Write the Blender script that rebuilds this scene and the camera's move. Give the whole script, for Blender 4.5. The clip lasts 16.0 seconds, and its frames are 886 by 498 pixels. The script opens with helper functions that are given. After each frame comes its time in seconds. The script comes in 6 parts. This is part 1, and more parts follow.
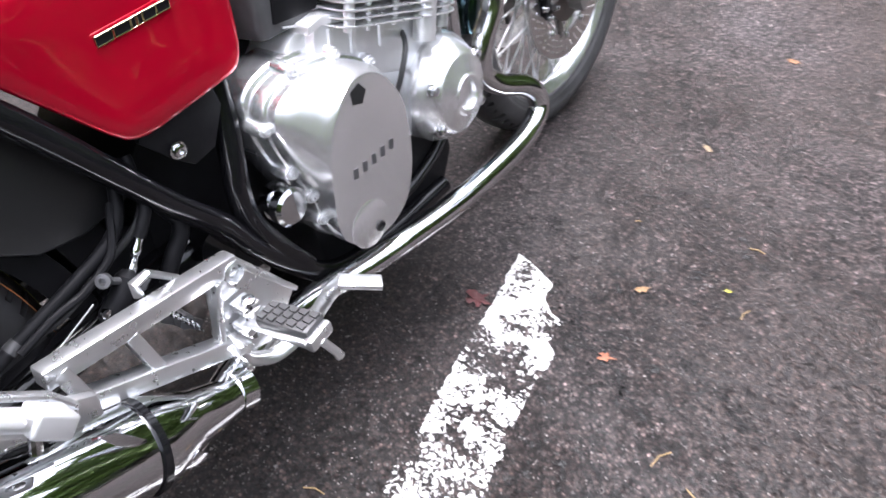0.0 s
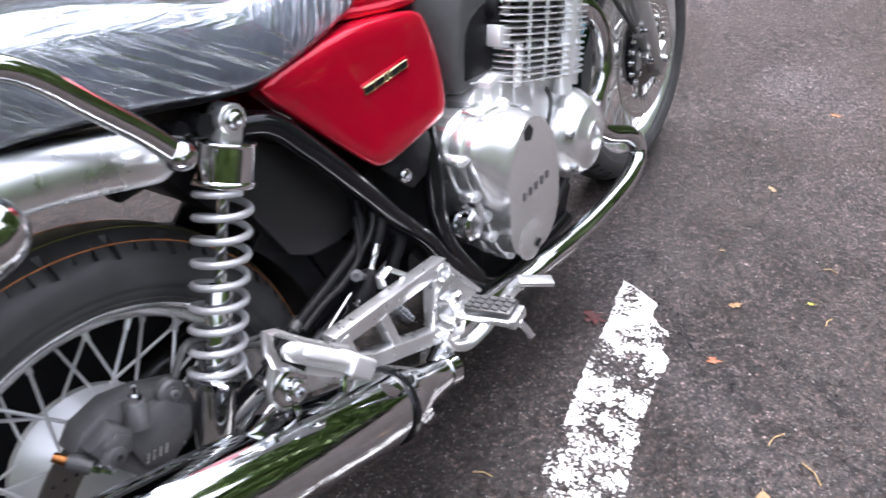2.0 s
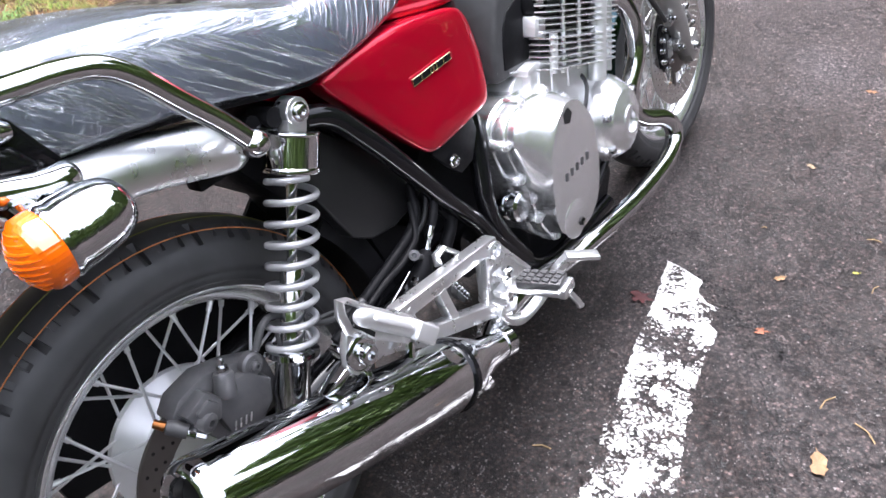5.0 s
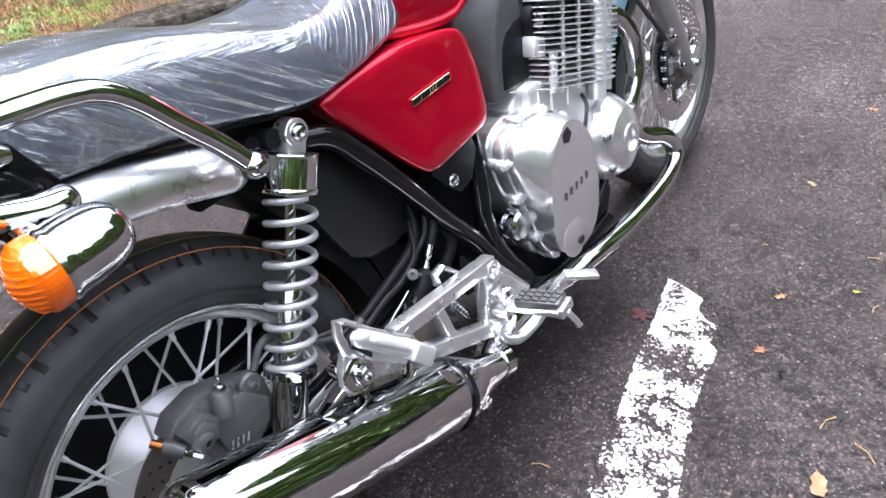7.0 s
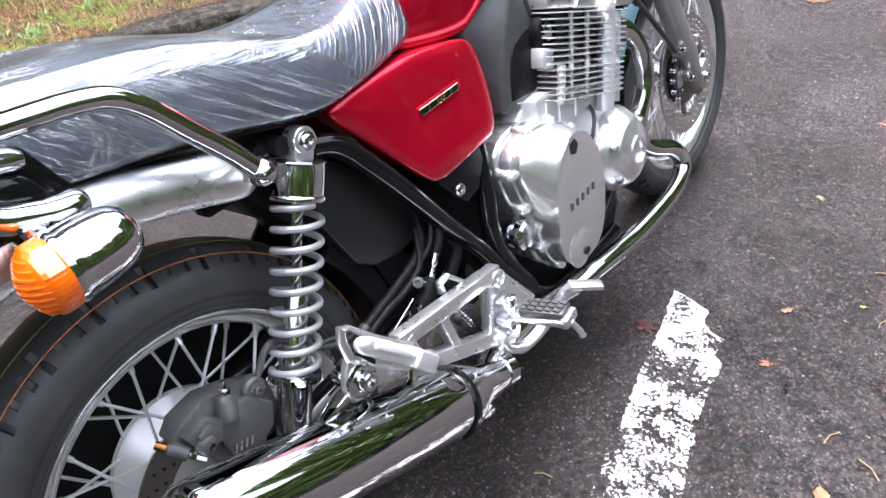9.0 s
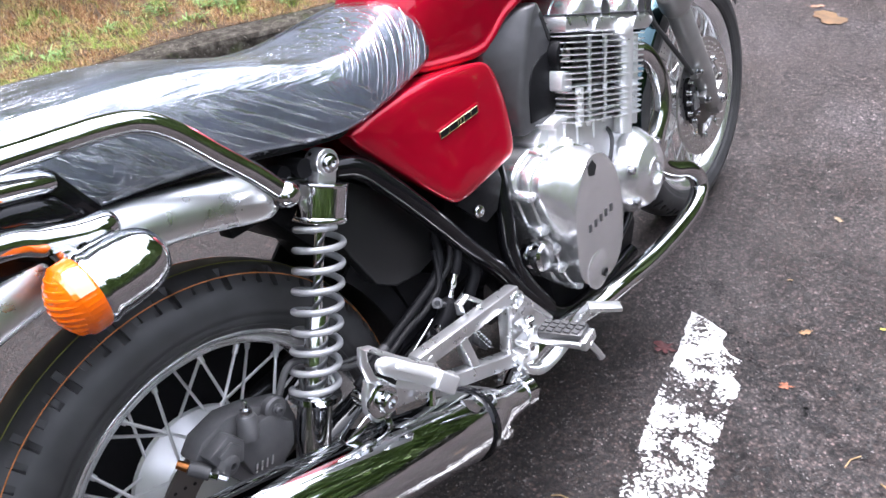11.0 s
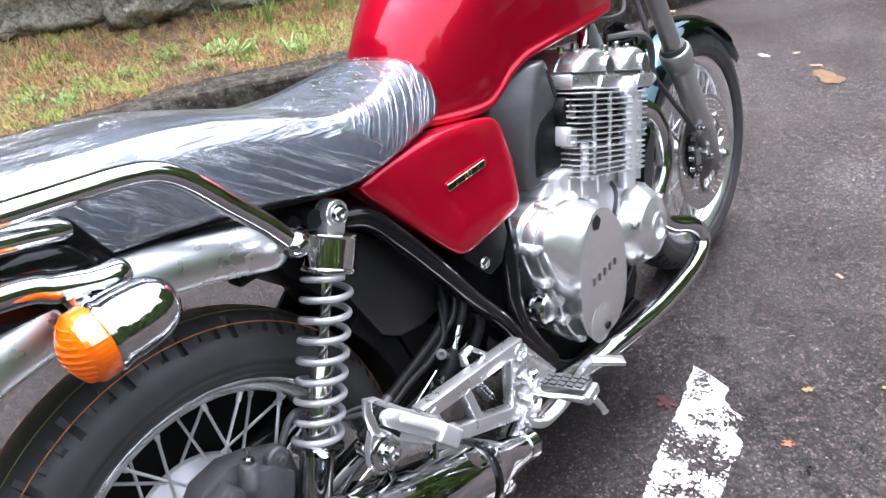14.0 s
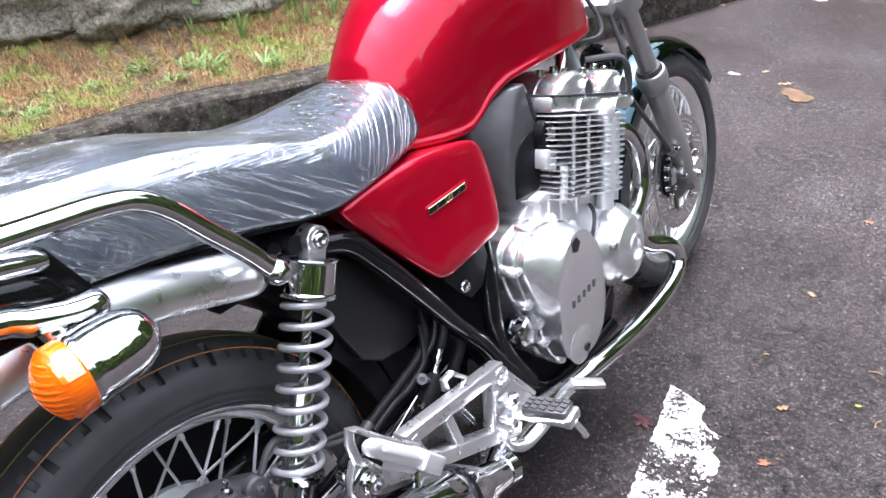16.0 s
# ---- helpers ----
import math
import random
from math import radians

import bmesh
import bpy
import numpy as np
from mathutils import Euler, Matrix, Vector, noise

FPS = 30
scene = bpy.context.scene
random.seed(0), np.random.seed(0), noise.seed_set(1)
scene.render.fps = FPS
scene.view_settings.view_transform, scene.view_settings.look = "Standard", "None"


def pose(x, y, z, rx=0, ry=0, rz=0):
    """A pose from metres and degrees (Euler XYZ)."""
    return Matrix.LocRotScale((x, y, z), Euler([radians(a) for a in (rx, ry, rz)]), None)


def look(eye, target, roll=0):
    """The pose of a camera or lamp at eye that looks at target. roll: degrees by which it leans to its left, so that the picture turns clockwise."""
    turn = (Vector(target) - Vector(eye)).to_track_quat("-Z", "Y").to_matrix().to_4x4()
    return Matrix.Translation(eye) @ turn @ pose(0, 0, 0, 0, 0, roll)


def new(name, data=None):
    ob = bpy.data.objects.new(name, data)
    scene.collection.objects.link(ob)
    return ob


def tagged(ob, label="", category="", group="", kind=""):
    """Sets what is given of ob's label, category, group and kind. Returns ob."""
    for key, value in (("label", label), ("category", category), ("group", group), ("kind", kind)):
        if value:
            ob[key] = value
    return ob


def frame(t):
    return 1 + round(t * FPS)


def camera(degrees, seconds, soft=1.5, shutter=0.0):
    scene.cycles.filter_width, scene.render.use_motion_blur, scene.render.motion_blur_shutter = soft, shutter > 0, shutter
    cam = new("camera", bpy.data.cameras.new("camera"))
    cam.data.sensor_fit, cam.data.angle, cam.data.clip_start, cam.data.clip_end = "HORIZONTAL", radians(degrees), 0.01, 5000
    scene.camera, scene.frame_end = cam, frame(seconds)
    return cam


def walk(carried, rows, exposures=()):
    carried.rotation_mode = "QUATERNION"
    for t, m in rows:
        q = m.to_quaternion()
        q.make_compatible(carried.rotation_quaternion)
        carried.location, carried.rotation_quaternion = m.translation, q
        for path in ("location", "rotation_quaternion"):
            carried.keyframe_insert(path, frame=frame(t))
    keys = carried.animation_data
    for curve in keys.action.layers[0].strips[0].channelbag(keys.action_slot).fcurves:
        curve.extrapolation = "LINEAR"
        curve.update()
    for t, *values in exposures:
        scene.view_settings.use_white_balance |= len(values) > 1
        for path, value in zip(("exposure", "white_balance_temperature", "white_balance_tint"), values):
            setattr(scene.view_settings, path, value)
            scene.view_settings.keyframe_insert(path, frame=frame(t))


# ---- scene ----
EXPOSURES = [(0.0, 2.14, 6060, 16), (16.0, 2.18, 5920, 16)]
cam = camera(58.89, 16.0, soft=1.5, shutter=0.5)
PATH = [
    (0, (0.6892, 0.1238, 1.1222), (0.2160, 0.7980, 0.2496), 2.31),
    (0.5, (0.6965, 0.0252, 1.1692), (0.2922, 0.7547, 0.3064), 4.55),
    (1, (0.7023, -0.0681, 1.1779), (0.2520, 0.6698, 0.3456), 1.32),
    (1.5, (0.7134, -0.1479, 1.1829), (0.1886, 0.5875, 0.3931), -1.79),
    (2, (0.6578, -0.2218, 1.2000), (0.1109, 0.5175, 0.4290), -0.92),
    (2.5, (0.6229, -0.2775, 1.2117), (0.0626, 0.4316, 0.4223), -1.86),
    (3, (0.6403, -0.2957, 1.2162), (0.0789, 0.3977, 0.4136), -3.00),
    (3.5, (0.6650, -0.3046, 1.2084), (0.0902, 0.3935, 0.4196), -4.51),
    (4, (0.6862, -0.3078, 1.2029), (0.0974, 0.3973, 0.4308), -5.67),
    (6.5, (0.7048, -0.2985, 1.2140), (0.0899, 0.4242, 0.4794), -6.52),
    (7, (0.7041, -0.2961, 1.2170), (0.0872, 0.4239, 0.4816), -6.35),
    (7.5, (0.7067, -0.2945, 1.2203), (0.0857, 0.4231, 0.4858), -6.24),
    (8, (0.7082, -0.2920, 1.2224), (0.0838, 0.4234, 0.4888), -6.11),
    (8.5, (0.7117, -0.2932, 1.2219), (0.0824, 0.4225, 0.4927), -6.04),
    (9, (0.7132, -0.2968, 1.2234), (0.0810, 0.4204, 0.4981), -5.90),
    (11.5, (0.7076, -0.3067, 1.2342), (0.0451, 0.4154, 0.5417), -6.29),
    (12, (0.7076, -0.3077, 1.2377), (0.0407, 0.4184, 0.5536), -6.17),
    (12.5, (0.7072, -0.3080, 1.2399), (0.0370, 0.4239, 0.5653), -5.89),
    (13, (0.7075, -0.3093, 1.2417), (0.0343, 0.4297, 0.5780), -5.56),
    (13.5, (0.7052, -0.3112, 1.2451), (0.0306, 0.4351, 0.5909), -5.14),
    (14, (0.7032, -0.3132, 1.2442), (0.0264, 0.4407, 0.6011), -4.88),
    (14.5, (0.7002, -0.3146, 1.2444), (0.0241, 0.4469, 0.6096), -4.65),
    (15, (0.6942, -0.3127, 1.2507), (0.0271, 0.4574, 0.6167), -4.24),
    (15.5, (0.6895, -0.3114, 1.2522), (0.0314, 0.4690, 0.6214), -3.97),
    (16, (0.6833, -0.3087, 1.2575), (0.0352, 0.4796, 0.6262), -3.55),
]
walk(cam, [(t, look(eye, target, roll)) for t, eye, target, roll in PATH], EXPOSURES)

# ---- world, sun ----
world = bpy.data.worlds.new("sky")
scene.world = world
world.use_nodes = True
wn = world.node_tree.nodes
wl = world.node_tree.links
sky = wn.new("ShaderNodeTexSky")
sky.sky_type = "NISHITA"
sky.sun_disc = False
sky.sun_elevation, sky.sun_rotation = radians(76), radians(298)
sky.air_density, sky.dust_density, sky.ozone_density = 1.0, 6.0, 1.0
grey = wn.new("ShaderNodeHueSaturation")
grey.inputs["Saturation"].default_value = 0.25
wl.new(sky.outputs[0], grey.inputs["Color"])
wl.new(grey.outputs[0], wn["Background"].inputs[0])
wn["Background"].inputs[1].default_value = 0.185
sun_data = bpy.data.lights.new("sun", "SUN")
sun_data.energy, sun_data.angle, sun_data.color = 0.7, radians(45), (1.0, 0.97, 0.93)
sun = new("sun", sun_data)
sun.matrix_world = look((-1.0, 0.3, 6.2), (0, 0, 0))

# ---- materials ----


def material(name, color, rough=0.5, metal=0.0, coat=0.0, spec=0.5):
    m = bpy.data.materials.new(name)
    m.use_nodes = True
    b = m.node_tree.nodes["Principled BSDF"]
    b.inputs["Base Color"].default_value = (*color, 1)
    b.inputs["Roughness"].default_value = rough
    b.inputs["Metallic"].default_value = metal
    b.inputs["Coat Weight"].default_value = coat
    b.inputs["Coat Roughness"].default_value = 0.03
    b.inputs["Specular IOR Level"].default_value = spec
    return m


def coords(m, scale=(1, 1, 1), kind="Object"):
    n, l = m.node_tree.nodes, m.node_tree.links
    tc = n.new("ShaderNodeTexCoord")
    mp = n.new("ShaderNodeMapping")
    mp.inputs["Scale"].default_value = scale
    l.new(tc.outputs[kind], mp.inputs[0])
    return mp.outputs[0]


def noise_tex(m, vec, scale, detail=4.0, rough=0.55):
    t = m.node_tree.nodes.new("ShaderNodeTexNoise")
    t.inputs["Scale"].default_value = scale
    t.inputs["Detail"].default_value = detail
    t.inputs["Roughness"].default_value = rough
    m.node_tree.links.new(vec, t.inputs["Vector"])
    return t.outputs["Fac"]


def ramp(m, fac, stops):
    r = m.node_tree.nodes.new("ShaderNodeValToRGB")
    while len(r.color_ramp.elements) < len(stops):
        r.color_ramp.elements.new(0.5)
    for e, (p, c) in zip(r.color_ramp.elements, stops):
        e.position = p
        e.color = (*c, 1) if len(c) == 3 else c
    m.node_tree.links.new(fac, r.inputs[0])
    return r.outputs[0]


def g3(v):
    return (v, v, v)


def mixc(m, fac, a, b, mode="MIX"):
    x = m.node_tree.nodes.new("ShaderNodeMix")
    x.data_type, x.blend_type = "RGBA", mode
    for s, v in ((x.inputs[0], fac), (x.inputs[6], a), (x.inputs[7], b)):
        if hasattr(v, "links"):
            m.node_tree.links.new(v, s)
        else:
            s.default_value = v if isinstance(v, float) else (*v, 1)
    return x.outputs[2]


def plug(m, out, name):
    m.node_tree.links.new(out, m.node_tree.nodes["Principled BSDF"].inputs[name])


def bumped(m, height, strength=0.3, dist=0.001):
    b = m.node_tree.nodes.new("ShaderNodeBump")
    b.inputs["Strength"].default_value, b.inputs["Distance"].default_value = strength, dist
    m.node_tree.links.new(height, b.inputs["Height"])
    plug(m, b.outputs[0], "Normal")
    return b


def math_node(m, op, a, b):
    x = m.node_tree.nodes.new("ShaderNodeMath")
    x.operation = op
    for s, v in zip(x.inputs, (a, b)):
        if hasattr(v, "links"):
            m.node_tree.links.new(v, s)
        else:
            s.default_value = v
    return x.outputs[0]


def grained(m, color, amount=0.25, scale=60.0, bump=0.15, dist=0.0006, rough=None):
    """Mottled colour, fine relief and uneven gloss."""
    v = coords(m)
    big = noise_tex(m, v, scale * 0.12, 3)
    fine = noise_tex(m, v, scale, 5)
    lo, hi = [c * (1 - amount) for c in color], [min(1, c * (1 + amount)) for c in color]
    plug(m, ramp(m, big, [(0.3, lo), (0.7, hi)]), "Base Color")
    if bump:
        bumped(m, fine, bump, dist)
    if rough:
        plug(m, ramp(m, noise_tex(m, v, scale * 0.4, 4), [(0.3, g3(rough[0])), (0.75, g3(rough[1]))]), "Roughness")
    return m


CHROME = grained(material("chrome", (0.66, 0.67, 0.68), 0.04, 1.0), (0.66, 0.67, 0.68), 0.03, 40, 0.0, rough=(0.02, 0.06))
ALU = grained(material("polished_aluminium", (0.75, 0.76, 0.77), 0.22, 1.0), (0.86, 0.87, 0.88), 0.05, 120, 0.02, 0.0001, (0.17, 0.26))
CAST = grained(material("silver_cast_aluminium", (0.7, 0.71, 0.72), 0.4, 0.74), (0.86, 0.865, 0.87), 0.05, 160, 0.04, 0.0001, (0.36, 0.46))
COVER = grained(material("brushed_cover", (0.8, 0.81, 0.82), 0.3, 0.86), (0.80, 0.805, 0.81), 0.012, 120, 0.006, 0.0001, (0.24, 0.27))
SATIN = grained(material("satin_aluminium", (0.6, 0.6, 0.61), 0.3, 0.92), (0.74, 0.745, 0.75), 0.05, 150, 0.02, 0.0001, (0.26, 0.34))
PEG = grained(material("frosted_aluminium", (0.85, 0.85, 0.86), 0.45, 0.7), (0.76, 0.765, 0.77), 0.04, 150, 0.03, 0.0001, (0.34, 0.44))
SPRING = grained(material("silver_spring_paint", (0.45, 0.45, 0.46), 0.4, 0.35), (0.36, 0.365, 0.375), 0.05, 150, 0.02, 0.0001, (0.30, 0.38))
RIM = grained(material("rim_aluminium", (0.85, 0.85, 0.86), 0.2, 0.85), (0.86, 0.865, 0.87), 0.015, 120, 0.0, 0.0001, (0.14, 0.18))
FENDER = grained(material("fender_chrome", (0.88, 0.885, 0.89), 0.13, 1.0), (0.90, 0.905, 0.91), 0.03, 80, 0.0, rough=(0.26, 0.32))
FINS = grained(material("machined_fins", (0.9, 0.9, 0.91), 0.3, 0.7), (0.92, 0.925, 0.93), 0.04, 150, 0.0, rough=(0.26, 0.34))
FORKGREY = grained(material("grey_metallic_paint", (0.4, 0.4, 0.4), 0.35, 0.7), (0.40, 0.40, 0.39), 0.05, 400, 0.03, 0.0002, (0.28, 0.4))
BLACK = grained(material("black_gloss_paint", (0.006, 0.006, 0.007), 0.1, 0.0, 0.0, 0.45), (0.005, 0.005, 0.006), 0.2, 60, 0.0)
PLASTIC = grained(material("black_plastic", (0.022, 0.022, 0.023), 0.45, 0.0, 0.0, 0.11), (0.008, 0.008, 0.009), 0.15, 400, 0.1, 0.0003, (0.4, 0.55))
PANEL = grained(material("satin_black_panel", (0.016, 0.016, 0.017), 0.38, 0.0, 0.0, 0.4), (0.010, 0.010, 0.0105), 0.12, 400, 0.05, 0.0002, (0.36, 0.46))
GREYPLASTIC = grained(material("dark_grey_plastic", (0.03, 0.03, 0.032), 0.32), (0.056, 0.056, 0.058), 0.12, 400, 0.06, 0.0002, (0.28, 0.34))
RUBBER = grained(material("rubber", (0.022, 0.022, 0.023), 0.6, 0.0, 0.0, 0.4), (0.046, 0.046, 0.047), 0.25, 120, 0.1, 0.0003, (0.36, 0.52))
# Near-black for hole pieces: the shade inside them is put into the colour.
VOID = material("cavity_shade", (0.006, 0.006, 0.006), 0.8)
CALIPER = grained(material("caliper_paint", (0.035, 0.035, 0.038), 0.42, 0.3), (0.085, 0.085, 0.088), 0.15, 500, 0.12, 0.0003, (0.34, 0.46))
GOLD = grained(material("gold_anodised", (0.6, 0.28, 0.08), 0.3, 1.0), (0.24, 0.095, 0.032), 0.2, 200, 0.0)
BADGEGOLD = material("badge_gold", (0.75, 0.66, 0.42), 0.2, 1.0)
DISC = grained(material("brake_disc_steel", (0.45, 0.43, 0.41), 0.3, 1.0), (0.62, 0.60, 0.58), 0.08, 120, 0.05, 0.0002, (0.28, 0.4))
DARKDISC = grained(material("dark_disc_carrier", (0.05, 0.045, 0.04), 0.38, 0.9), (0.16, 0.15, 0.14), 0.15, 120, 0.05, 0.0002)
ORANGE = material("orange_tyre_line", (0.55, 0.20, 0.06), 0.6)
YELLOW = material("yellow_tyre_line", (0.17, 0.17, 0.03), 0.6)
# Chrome coloured dark blue-grey: the reflection of dark surroundings is put into it.
BLUEGREY = grained(material("fender_chrome_reflection", (0.55, 0.6, 0.63), 0.06, 1.0), (0.065, 0.105, 0.12), 0.04, 40, 0.0)

RED = material("candy_red_paint", (0.48, 0.004, 0.016), 0.33, 0.60, 1.0, 0.0)
flake = noise_tex(RED, coords(RED), 2500, 2)
plug(RED, ramp(RED, flake, [(0.35, (0.41, 0.002, 0.017)), (0.7, (0.51, 0.003, 0.026))]), "Base Color")

AMBER = material("amber_lens", (0.76, 0.125, 0.0005), 0.06, 0.0, 0.5, 0.5)
# Paler amber with a strong coat, made for the sky glint.
GLINT = material("amber_glint", (0.82, 0.22, 0.015), 0.08, 0.0, 1.0, 1.0)
GLINT.node_tree.nodes["Principled BSDF"].inputs["Coat IOR"].default_value = 2.6
AMBER.node_tree.nodes["Principled BSDF"].inputs["Subsurface Weight"].default_value = 0.12
AMBER.node_tree.nodes["Principled BSDF"].inputs["Subsurface Radius"].default_value = (0.01, 0.004, 0.001)

SEAT = grained(material("seat_vinyl", (0.035, 0.038, 0.045), 0.45), (0.110, 0.124, 0.150), 0.15, 700, 0.25, 0.0004, (0.4, 0.55))


def creases(m, turn, scale, shape, lo, hi, where, seed, cover=0.4, spin=0):
    """Narrow ridges of stretched noise, in patches."""
    n, l = m.node_tree.nodes, m.node_tree.links
    tc, mp = n.new("ShaderNodeTexCoord"), n.new("ShaderNodeMapping")
    mp.inputs["Rotation"].default_value = (radians(turn), 0, radians(spin))
    l.new(tc.outputs["Object"], mp.inputs[0])
    mp2 = n.new("ShaderNodeMapping")
    mp2.inputs["Location"].default_value = (seed, seed * 2, 0)
    mp2.inputs["Scale"].default_value = [scale * k for k in shape]
    l.new(mp.outputs[0], mp2.inputs[0])
    f = noise_tex(m, mp2.outputs[0], 1.0, 3, 0.6)
    ridge = math_node(m, "SUBTRACT", 1.0, math_node(m, "ABSOLUTE", math_node(m, "SUBTRACT", math_node(m, "MULTIPLY", f, 2.0), 1.0), 0.0))
    r = ramp(m, ridge, [(lo, g3(0)), (hi, g3(1))])
    mask = ramp(m, noise_tex(m, mp.outputs[0], where, 2), [(cover, g3(0)), (cover + 0.18, g3(1))])
    return math_node(m, "MULTIPLY", r, mask)


def film(name, rows, haze, weight):
    """Clear wrapping: glossy film, denser along its creases."""
    m = bpy.data.materials.new(name)
    m.use_nodes = True
    fn, fl = m.node_tree.nodes, m.node_tree.links
    fn.remove(fn["Principled BSDF"])
    clear, shine, mix = fn.new("ShaderNodeBsdfTransparent"), fn.new("ShaderNodeBsdfGlossy"), fn.new("ShaderNodeMixShader")
    clear.inputs[0].default_value = (0.93, 0.95, 0.98, 1)
    shine.inputs["Roughness"].default_value = 0.2
    shine.inputs["Color"].default_value = (0.90, 0.95, 1.0, 1)
    crease = creases(m, *rows[0])
    for row in rows[1:]:
        crease = math_node(m, "MAXIMUM", crease, creases(m, *row))
    lw = fn.new("ShaderNodeFresnel")
    lw.inputs["IOR"].default_value = 1.58
    fb = fn.new("ShaderNodeBump")
    fb.inputs["Strength"].default_value, fb.inputs["Distance"].default_value = 0.6, 0.004
    ripple = noise_tex(m, coords(m, (0.9, 0.22, 0.9)), 60, 4, 0.6)
    fl.new(math_node(m, "ADD", math_node(m, "MULTIPLY", crease, 0.6), math_node(m, "MULTIPLY", ripple, 0.55)), fb.inputs["Height"])
    fl.new(fb.outputs[0], shine.inputs["Normal"])
    fl.new(fb.outputs[0], lw.inputs["Normal"])
    cloud = ramp(m, noise_tex(m, coords(m, (0.8, 0.25, 0.8)), 26, 4), [(0.38, g3(0.05)), (0.66, g3(1))])
    amount = math_node(m, "ADD", math_node(m, "MULTIPLY", crease, weight), math_node(m, "ADD", lw.outputs[0], math_node(m, "MULTIPLY", cloud, haze)))
    amount.node.use_clamp = True
    fl.new(amount, mix.inputs[0])
    fl.new(clear.outputs[0], mix.inputs[1])
    fl.new(shine.outputs[0], mix.inputs[2])
    fl.new(mix.outputs[0], fn["Material Output"].inputs[0])
    return m


FILM = film("plastic_film_top", [(5, 55, (0.7, 0.03, 0.7), 0.74, 0.95, 4, 0.0), (14, 110, (0.8, 0.035, 0.8), 0.88, 0.98, 7, 2.0), (8, 90, (1.0, 0.05, 0.5), 0.93, 0.99, 5, 5.0, 0.42, 38), (8, 80, (1.0, 0.06, 0.5), 0.94, 0.99, 6, 8.0, 0.46, -30)], 0.14, 0.50)
FILMSIDE = film("plastic_film_side", [(36, 90, (0.2, 0.03, 1.0), 0.93, 0.995, 4, 7.0, 0.25), (48, 120, (0.2, 0.04, 1.0), 0.95, 0.998, 5, 2.0, 0.35), (-58, 100, (0.2, 0.08, 1.0), 0.97, 0.999, 6, 4.0, 0.52)], 0.24, 0.62)
FILMFRONT = film("plastic_film_front", [(-52, 40, (0.10, 0.035, 1.0), 0.91, 0.99, 3, 3.0, 0.36), (-44, 85, (0.12, 0.05, 1.0), 0.92, 0.99, 4, 9.0, 0.45), (-70, 110, (0.3, 0.05, 1.0), 0.94, 0.99, 5, 1.0, 0.5)], 0.15, 0.66)

# asphalt: binder, stone chips, patches of wet gloss
ASPHALT = material("asphalt", (0.12, 0.112, 0.112), 0.5, spec=0.42)
av = coords(ASPHALT)
patch = noise_tex(ASPHALT, av, 1.3, 6, 0.6)
fine = noise_tex(ASPHALT, av, 260, 5, 0.75)
pits = noise_tex(ASPHALT, av, 52, 8, 0.78)


def cells(m, vec, scale):
    v = m.node_tree.nodes.new("ShaderNodeTexVoronoi")
    v.inputs["Scale"].default_value = scale
    m.node_tree.links.new(vec, v.inputs["Vector"])
    return v


vor, vor2 = cells(ASPHALT, av, 150), cells(ASPHALT, av, 330)
chip = ramp(ASPHALT, vor.outputs["Distance"], [(0.0, g3(1)), (0.4, g3(0.5)), (0.75, g3(0))])
base = ramp(ASPHALT, patch, [(0.32, (0.0265, 0.0176, 0.0146)), (0.5, (0.040, 0.0298, 0.0280)), (0.68, (0.056, 0.0466, 0.0466))])
tone = ramp(ASPHALT, vor.outputs["Color"], [(0.0, g3(0.15)), (0.5, g3(0.8)), (0.82, g3(1.6)), (0.95, g3(3.4))])
tone2 = ramp(ASPHALT, vor2.outputs["Color"], [(0.0, g3(0.5)), (0.7, g3(1.0)), (0.93, g3(1.5)), (0.98, g3(3.2))])
ravel = ramp(ASPHALT, noise_tex(ASPHALT, av, 3.2, 5, 0.6), [(0.44, g3(0.0)), (0.56, g3(1.0))])
dark = mixc(ASPHALT, ravel, ramp(ASPHALT, pits, [(0.38, g3(0.25)), (0.46, g3(0.9)), (0.60, g3(1.2))]), ramp(ASPHALT, noise_tex(ASPHALT, av, 40, 7, 0.74), [(0.41, g3(0.04)), (0.49, g3(0.75)), (0.60, g3(1.6))]))
gaps = ramp(ASPHALT, vor.outputs["Distance"], [(0.0, g3(1.25)), (0.42, g3(1.1)), (0.58, g3(0.4)), (0.75, g3(0.12))])
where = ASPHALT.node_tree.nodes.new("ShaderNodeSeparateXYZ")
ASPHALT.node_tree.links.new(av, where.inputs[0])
# Tone runs from dark brown close by to paler grey farther ahead.
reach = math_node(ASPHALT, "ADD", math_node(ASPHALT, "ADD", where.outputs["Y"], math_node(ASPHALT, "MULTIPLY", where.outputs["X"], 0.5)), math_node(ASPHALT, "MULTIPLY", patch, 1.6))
graduated = ramp(ASPHALT, math_node(ASPHALT, "MULTIPLY", reach, 0.2), [(0.30, (0.65, 0.56, 0.52)), (0.42, (1.00, 0.97, 0.96)), (0.66, (1.72, 1.72, 1.76))])
c1 = mixc(ASPHALT, 0.95, base, tone, "MULTIPLY")
c2 = mixc(ASPHALT, 0.7, c1, tone2, "MULTIPLY")
c3 = mixc(ASPHALT, 0.9, mixc(ASPHALT, 0.9, c2, dark, "MULTIPLY"), gaps, "MULTIPLY")
plug(ASPHALT, mixc(ASPHALT, 1.0, c3, graduated, "MULTIPLY"), "Base Color")
high = mixc(ASPHALT, 0.5, mixc(ASPHALT, 0.5, chip, fine), dark)
bumped(ASPHALT, high, 0.6, 0.006)
plug(ASPHALT, ramp(ASPHALT, patch, [(0.35, g3(0.36)), (0.65, g3(0.50))]), "Roughness")

